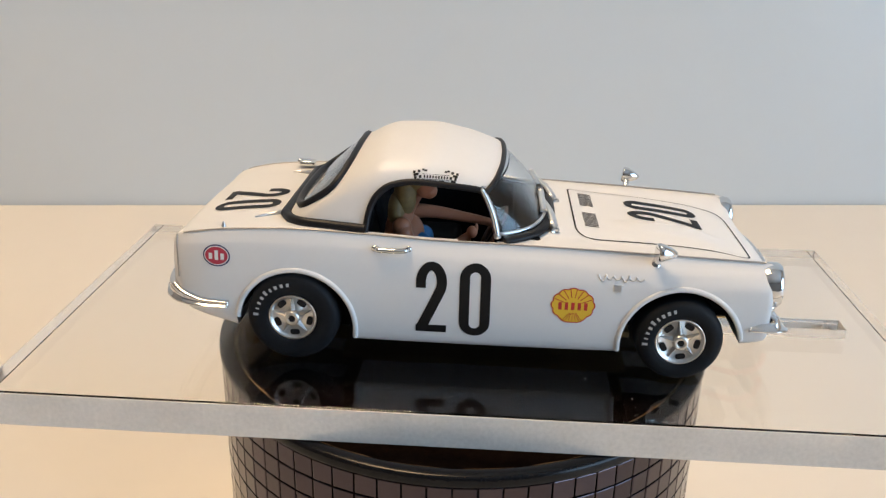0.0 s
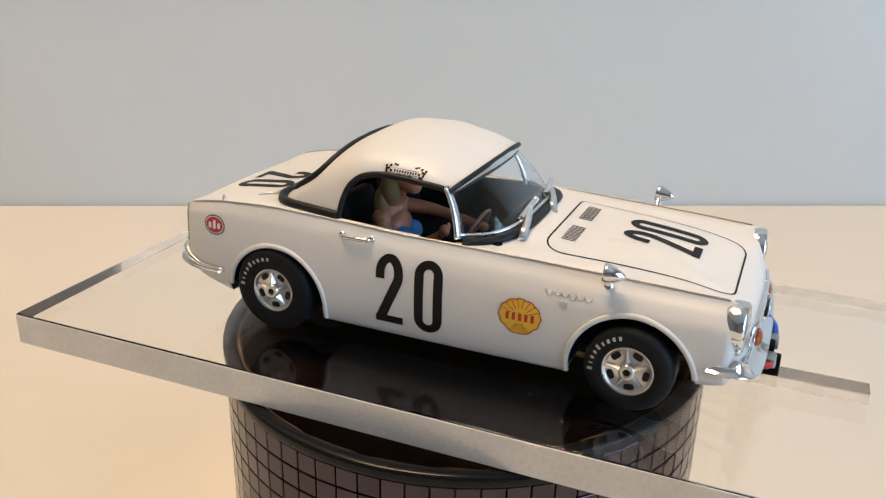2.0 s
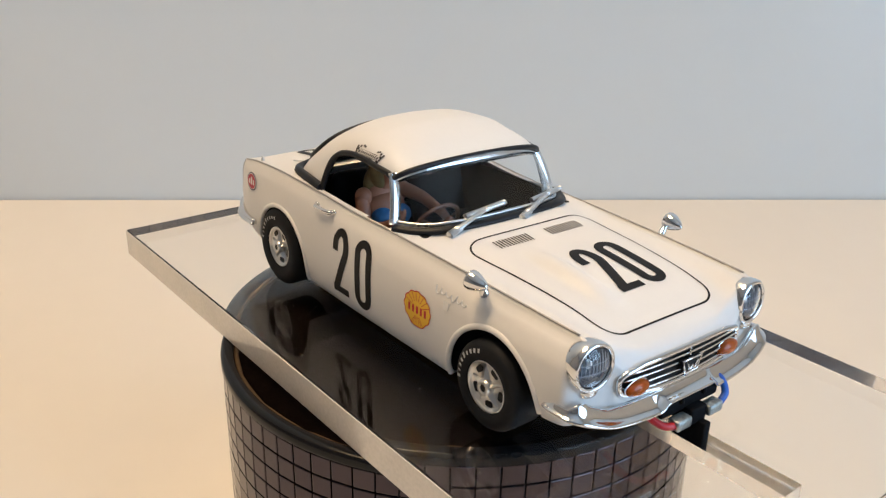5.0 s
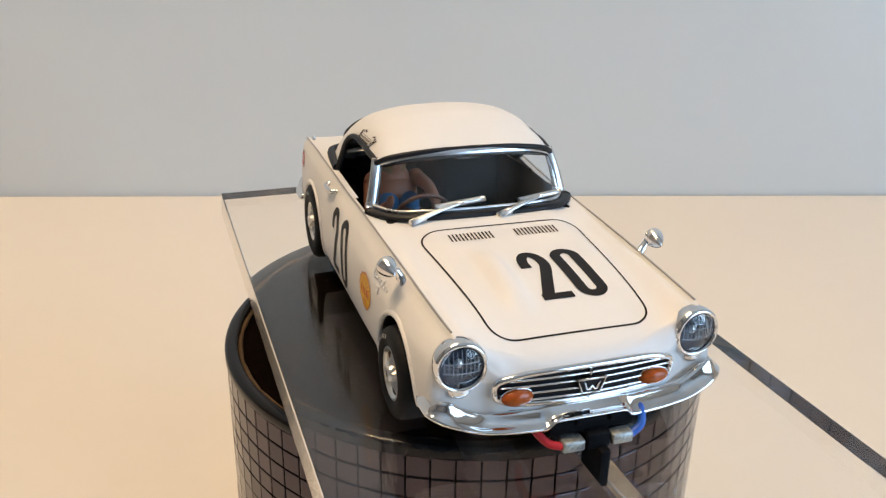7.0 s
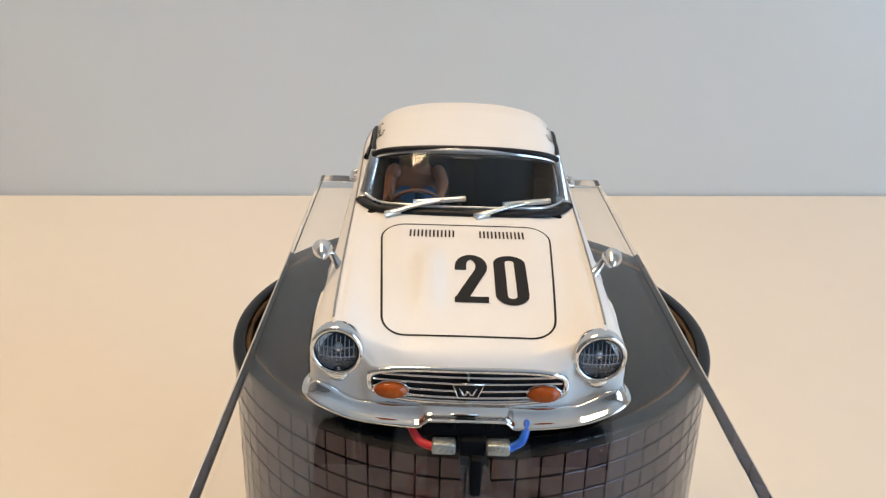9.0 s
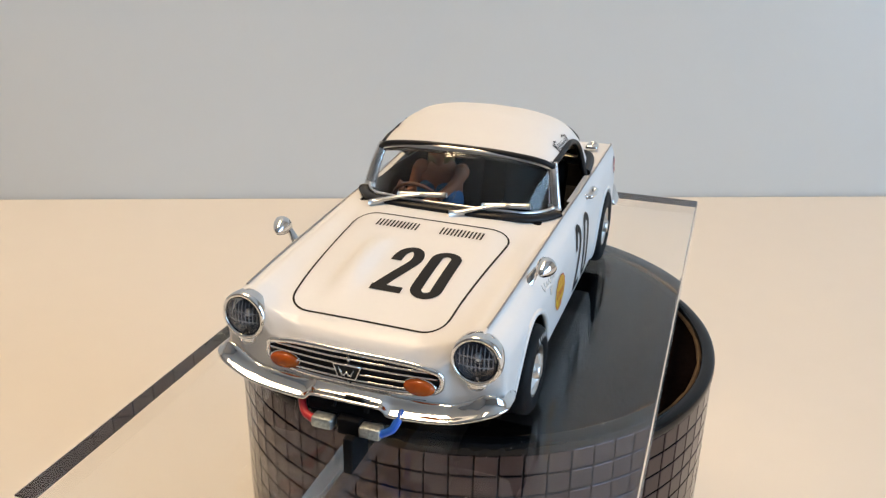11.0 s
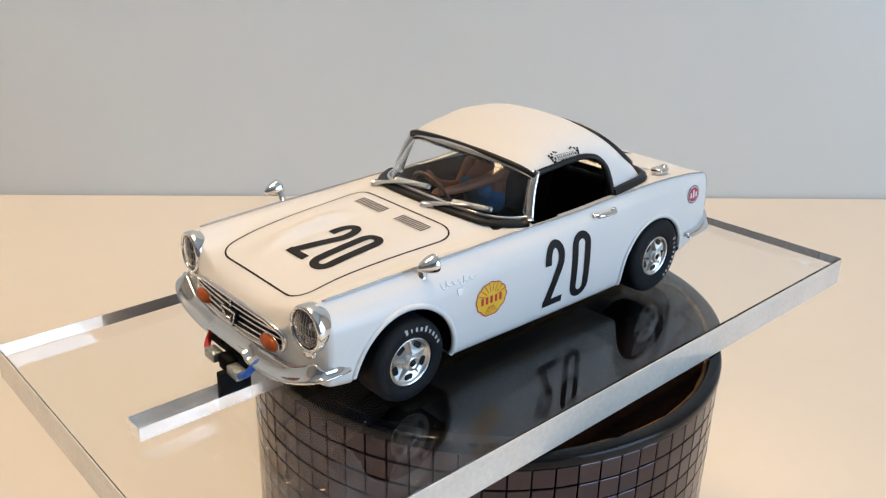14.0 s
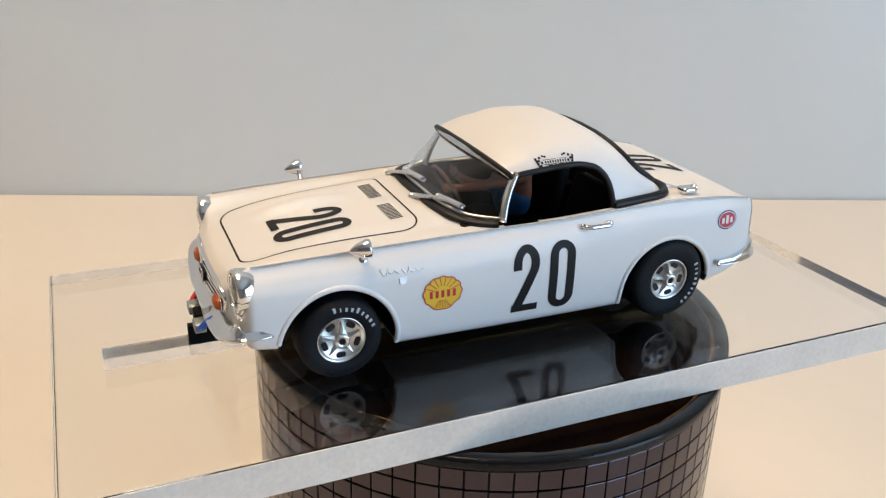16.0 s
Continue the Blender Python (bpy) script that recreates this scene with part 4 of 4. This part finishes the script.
for pivot, near, tip in (((14.6, -17.0, 28.9), (12.0, -11.7, 31.2), (11.7, 0.0, 32.3)), ((15.5, 2.8, 29.2), (11.5, 8.4, 31.0), (10.0, 19.2, 31.8))):
    pivot, near, tip = np.array(pivot), np.array(near) - (0, 0, 0.5), np.array(tip) - (0, 0, 0.5)
    mid = near * 0.45 + tip * 0.55 + (0.5, 0, 0.3)
    wiper = piece("wiper", tube([pivot + (mid - pivot) * k + (0.35 * math.sin(3.1 * k), 0, 0.5 * math.sin(3.1 * k)) for k in np.linspace(0, 1, 8)], np.linspace(0.95, 0.65, 8), 6, flat=0.55), SILVER, car, "silver wiper arm and blade")
    way = (mid - pivot) / np.linalg.norm(mid - pivot)
    piece("pivot", tube([pivot - way * 0.9, pivot + way * 2.6], 1.0, 6, flat=0.8), SILVER, wiper)
    piece("wiper_blade", tube([near + (tip - near) * k + (0.3, 0, 0.25) for k in np.linspace(0, 1, 10)], 0.78, 6, flat=0.8), SILVER, wiper)
    piece("blade_clip", block(tuple(mid), (0.9, 1.5, 1.0), 0.2), SILVER, wiper)
    piece("blade_rubber", tube([near + (tip - near) * k - (0.15, 0, 0.15) for k in np.linspace(0, 1, 10)], 0.3, 6), BLACK, wiper)

# ---- fittings on the body ----
for side in (-1, 1):
    z = 26.5
    p0, p1 = on_body_side(-23.0, z, side), on_body_side(-16.6, z, side)
    bar = [p0 + Vector((0, side * 0.2, 0)), p0 + Vector((0.3, side * 1.2, 0)), p0.lerp(p1, 0.5) + Vector((0, side * 1.45, 0)), p1 + Vector((-0.3, side * 1.2, 0)), p1 + Vector((0, side * 0.2, 0))]
    handle = piece("door_handle", tube(smooth_path([tuple(b) for b in bar], 20), 0.58, 8), CHROME, car, "chrome door handle")
    piece("escutcheon", ball(tuple(p0 + Vector((-0.4, side * 0.2, 0))), (0.95, 0.5, 0.8), 12, 8), CHROME, handle)
    piece("lock", ball(tuple(p1 + Vector((0.3, side * 0.2, 0))), (0.7, 0.5, 0.7), 12, 8), CHROME, handle)
    foot = on_body_top(35.6, side * 25.6)
    mir = piece("wing_mirror", moved(lathe([(0, -1.5), (1.4, -1.5), (2.0, -1.35), (2.15, -1.0), (2.1, -0.3), (1.75, 0.9), (1.1, 2.3), (0.45, 3.2), (0, 3.4)], 28, "x"), pose(36.2, side * 28.8, 28.7, 0, 6, side * -8) @ Matrix.Scale(0.93, 4)), CHROME, car, "bullet-shaped chrome wing mirror")
    piece("stalk", tube([tuple(foot + Vector((0, 0, -0.2))), (35.8, side * 27.0, 27.8), (35.6, side * 28.2, 28.6)], [1.0, 0.7, 0.6], 10, up=(1, 0, 0)), CHROME, mir)
for y0, y1 in ((-18.4, -15.6), (15.6, 18.4)):
    h0, h1 = on_body_top(-51.5, y0 if y0 < 0 else y1), on_body_top(-45.2, y1 if y0 < 0 else y0)
    piece("deck_hinge", tube([tuple(h0 + Vector((0, 0, 0.1))), tuple(h1 + Vector((0, 0, 0.4)))], [0.25, 0.85], 8, flat=0.7), SILVER, car, "silver deck lid hinge")
cap = on_body_top(-48.5, 22.5)
filler = piece("fuel_cap", block((cap.x, cap.y, cap.z + 1.1), (4.0, 3.4, 1.6), 0.6), CHROME, car, "chrome fuel filler cap")
piece("latch", ball((cap.x - 2.0, cap.y, cap.z + 1.5), (0.9, 1.2, 0.9), 12, 8), CHROME, filler)
knob = on_body_top(-56.5, -25.0)
piece("aerial_base", lathe([(0.55, 0), (0.5, 0.5), (0.3, 0.7), (0.3, 1.2), (0, 1.3)], 12, "z"), SILVER, car, at=Matrix.Translation(Vector((knob.x, knob.y, knob.z)) * MM))

# ---- cockpit ----
tub = np.array([[(x, y, z) for x, y in [(-40, -24.2), (-20, -25.4), (8, -25.0), (13.0, -15), (13.4, 0), (13.0, 15), (8, 25.0), (-20, 25.4), (-40, 24.2)]] for z in (27.6, 16, 7)])
cockpit = piece("cockpit_tub", join(grid(tub, False, True), ([tuple(p) for p in tub[-1]], [tuple(range(9))])), INNER, car, "dark cockpit lining")
piece("dashboard", block((9.0, 0, 26.4), (6.0, 45, 3.4), 1.2), INNER, cockpit)
for y in (-11.5, 11.5):
    seat = piece("seat", block((-16, y, 14), (18, 17, 6), 2.0), INNER, car, "dark bucket seat")
    piece("backrest", moved(block((0, 0, 9), (4.5, 16.5, 20), 2.0), pose(-25.5, y, 13, 0, -14, 0)), INNER, seat)
m = pose(1.0, -11.0, 25.4, 0, -62, 0)
a = np.linspace(0, 2 * math.pi, 36, endpoint=False)
wheel_ring = piece("steering_wheel", moved(tube(np.stack([6.2 * np.cos(a), 6.2 * np.sin(a), 0 * a], -1), 0.5, 8, True), m), BROWN, car, "thin brown steering wheel")
for k in range(3):
    e = np.array([math.cos(k * 2.094 + 3.14), math.sin(k * 2.094 + 3.14), 0])
    piece("spoke", moved(tube([e * 0.5, e * 6.0], 0.4, 6, flat=0.4), m), BROWN, wheel_ring)

# ---- chassis, guide and wiring ----
chassis = piece("chassis", join(block((0, 0, 4.4), (66, 36, 1.6), 0.3), block((47, 0, 5.6), (30, 14, 2.2), 0.4), block((-46, 0, 6.0), (26, 16, 6), 0.6)), BRASS, car, "brass slot racing chassis")
guide = piece("guide", join(block((63.5, 0.6, 7.6), (5.2, 17.0, 2.6), 0.5), block((65.4, 1.2, 5.2), (5.2, 4.6, 3.4), 0.4), block((66.2, 1.9, 0.2), (7.0, 2.0, 7.6), 0.3), block((66, -2.4, 8.8), (1.2, 1.0, 1.4), 0.2), block((66, 4.2, 8.8), (1.2, 1.0, 1.4), 0.2)), INNER, car, "black pickup guide with a blade in the slot")
for y in (-3.9, 5.6):
    piece("braid", block((67.4, y, 5.3), (2.6, 4.2, 2.2), 0.4), BRAID, guide, "silver pickup braid")
piece("wire", tube(smooth_path([(54, -7.5, 8.0), (60, -9.6, 8.2), (64.0, -9.8, 7.4), (66.8, -8.0, 5.6), (67.6, -5.8, 5.2)], 30), 0.75, 8), REDWIRE, guide, "red wire")
piece("wire", tube(smooth_path([(54, 7.5, 8.5), (61, 9.8, 9.4), (65.0, 10.6, 9.0), (67.4, 9.8, 6.8), (67.8, 7.6, 5.4)], 30), 0.75, 8), BLUEWIRE, guide, "blue wire")

# ---- wheels ----


def wheel(radius, width, spin, text_at):
    """One wheel about y, its outer face at y = 0 towards -y."""
    hub = piece("wheel", join(lathe([(0, 0.75), (4.4, 0.85), (4.75, 0.45), (5.0, 0.05), (5.25, 0.1), (5.3, 1.0), (5.2, 6.0)], 48), lathe([(0.75, -0.55), (1.05, -0.75), (1.55, -0.7), (1.7, 0.1), (1.75, 0.9)], 24)), WHEELMETAL, car, "chrome wheel with a five-pointed star")
    tyre = [(5.15, 0.9), (5.3, 0.1), (5.9, -0.15), (radius - 2.2, -0.35), (radius - 1.0, -0.1), (radius - 0.35, 0.45), (radius, 1.4), (radius + 0.02, width / 2), (radius, width - 1.2), (radius - 0.7, width), (5.2, width)]
    rubber = piece("tyre", lathe([(p[0], p[1]) for p in smooth_path(tyre, 40)], 72), RUBBER, hub, "black rubber slick tyre")
    for k in range(5):
        g = math.radians(90 + 72 * k + spin)
        star = [(1.3, -0.72), (1.3, 0.72), (4.35, 0.14), (4.35, -0.14)]
        verts = [(r * math.cos(g) - w * math.sin(g), 0.85, r * math.sin(g) + w * math.cos(g)) for r, w in star] + [(1.3 * math.cos(g), -0.35, 1.3 * math.sin(g)), (4.25 * math.cos(g), 0.5, 4.25 * math.sin(g))]
        piece("spoke", (verts, [(0, 3, 5, 4), (2, 1, 4, 5), (3, 2, 5), (1, 0, 4)]), WHEELMETAL, hub, smooth=False)
        g += math.radians(36)
        oval = []
        for q in np.linspace(0, 2 * math.pi, 20, endpoint=False):
            t = 1.05 * np.sign(math.cos(q)) * abs(math.cos(q)) ** 0.6
            r = 3.7 + 0.66 * np.sign(math.sin(q)) * abs(math.sin(q)) ** 0.6
            oval.append((r * math.cos(g) - t * math.sin(g), 0.70, r * math.sin(g) + t * math.cos(g)))
        inner = [(x, 0.80, z) for x, _, z in oval]
        piece("slot", (oval + inner, [tuple(range(20)), *[(i, (i + 1) % 20, 20 + (i + 1) % 20, 20 + i) for i in range(20)]]), BLACK, hub, smooth=False)
    piece("axle_hole", lathe([(0.0, -0.58), (0.78, -0.58), (0.78, 0.2)], 6), BLACK, hub, smooth=False)
    if text_at is not None:
        r0 = (5.4 + radius) / 2 + 0.15
        wide = [0.40, 0.22, 0.36, 0.40, 0.40, 0.34, 0.44, 0.44, 0.40]
        for k in range(9):
            g = math.radians(text_at + 40 - 10 * k)
            hw = math.radians(5.6) * wide[k]
            v = []
            for rr in np.linspace(r0 - 0.5, r0 + (0.62 if k in (0, 4) else 0.3), 4):
                for gg in (g - hw, g + hw):
                    y = np.interp(rr, [5.9, radius - 2.2, radius - 1.0], [-0.15, -0.35, -0.1]) - 0.09
                    v.append((rr * math.cos(gg), y, rr * math.sin(gg)))
            piece("letter_bar", (v, [(0, 1, 3, 2), (2, 3, 5, 4), (4, 5, 7, 6)]), GREYBAR, rubber, smooth=False)
    return hub


for x, z, width, front in ((41.7, 9.15, 8.0, True), (-41.4, 10.15, 10.5, False)):
    for side in (-1, 1):
        text = {(True, -1): 145, (False, -1): 135, (True, 1): 62, (False, 1): -15}[front, side]
        w = wheel(z - 0.05, width, {(True, -1): 8, (False, -1): 4, (True, 1): 0, (False, 1): 10}[front, side], text)
        turn = pose(0, 0, 0, 0, 0, 0 if side < 0 else 180)
        w.matrix_basis = Matrix.Translation((x * MM, side * (29.9 if front else 29.3) * MM, z * MM)) @ turn

# ---- the driver doll, one mesh ----


def driver_doll():
    parts = [
        (ball((-19.5, -11.4, 25.5), (3.6, 5.2, 8.3), 24, 16), SKIN), (ball((-18.2, -11.4, 27.4), (3.4, 5.0, 4.0), 24, 14), SKIN),
        (ball((-18.6, -11.4, 23.4), (4.3, 5.8, 4.9), 24, 14), BLUE), (ball((-15.6, -13.7, 26.2), (2.5, 2.5, 2.3), 16, 12), BLUE), (ball((-15.6, -9.1, 26.2), (2.5, 2.5, 2.3), 16, 12), BLUE),
        (tube([(-18.8, -11.4, 31.5), (-16.6, -11.4, 36.2)], 1.5, 12, up=(0, 1, 0)), SKIN),
        (ball((-14.8, -11.4, 38.4), (2.4, 2.3, 3.3), 20, 14), SKIN), (ball((-14.0, -11.4, 36.6), (1.7, 1.7, 1.6), 16, 12), SKIN), (ball((-12.3, -11.4, 38.1), (0.75, 0.5, 0.65), 10, 8), SKIN),
        (ball((-16.9, -11.4, 39.6), (3.2, 3.1, 3.0), 20, 14), HAIR), (ball((-18.6, -11.6, 36.2), (2.4, 3.3, 5.0), 20, 14), HAIR), (ball((-20.2, -12.0, 32.4), (2.0, 3.4, 4.2), 20, 14), HAIR),
        (ball((-18.8, -16.4, 30.4), (2.0, 1.9, 2.1), 16, 10), SKIN), (ball((-18.8, -6.4, 30.4), (2.0, 1.9, 2.1), 16, 10), SKIN),
        (tube(smooth_path([(-18.8, -16.8, 30.4), (-15.5, -17.6, 25.0), (-10.0, -17.4, 26.4), (-5.6, -16.4, 29.2)], 18), np.linspace(1.7, 0.9, 18), 12), SKIN),
        (tube(smooth_path([(-18.4, -6.2, 30.6), (-13.0, -5.4, 30.2), (-6.0, -6.0, 29.4), (-0.6, -7.6, 29.0)], 18), np.linspace(1.6, 0.8, 18), 12), SKIN),
        (ball((-5.0, -16.2, 30.0), (1.1, 0.8, 1.3), 12, 8), SKIN), (ball((-4.2, -16.0, 30.9), (0.4, 0.4, 0.9), 8, 6), SKIN), (ball((0.0, -7.8, 29.0), (1.3, 0.9, 1.0), 12, 8), SKIN)]
    mats = [SKIN, BLUE, HAIR]
    index = [mats.index(m) for g, m in parts for _ in g[1]]
    geo = moved(join(*[g for g, _ in parts]), pose(2.2, 0.8, -6.2) @ Matrix.Scale(1.12, 4))
    ob = new("driver_doll", mesh_of("driver_doll", *geo, mats, True, index))
    return tagged(ob, "small painted driver doll in a blue top, seated at the wheel", "doll")


doll_thing = driver_doll()
tiles(pedestal_thing)

BASE_CAR = pose(0.0028, -0.0049, PLATE_TOP * MM, -0.55, 0, -0.8)
BASE_PEDESTAL = pose(-0.0029, -0.00165, 0)
BASE_PLATE = pose(0, 0, PLATE_TOP * MM, 0, 0, -0.3)


def motions():
    times = [k / 4 for k in range(65)]
    for ob, base in ((pedestal_thing, BASE_PEDESTAL), (plate_thing, BASE_PLATE), (car, BASE_CAR), (doll_thing, BASE_CAR)):
        walk(ob, [(t, turned(t) @ base) for t in times])


motions()
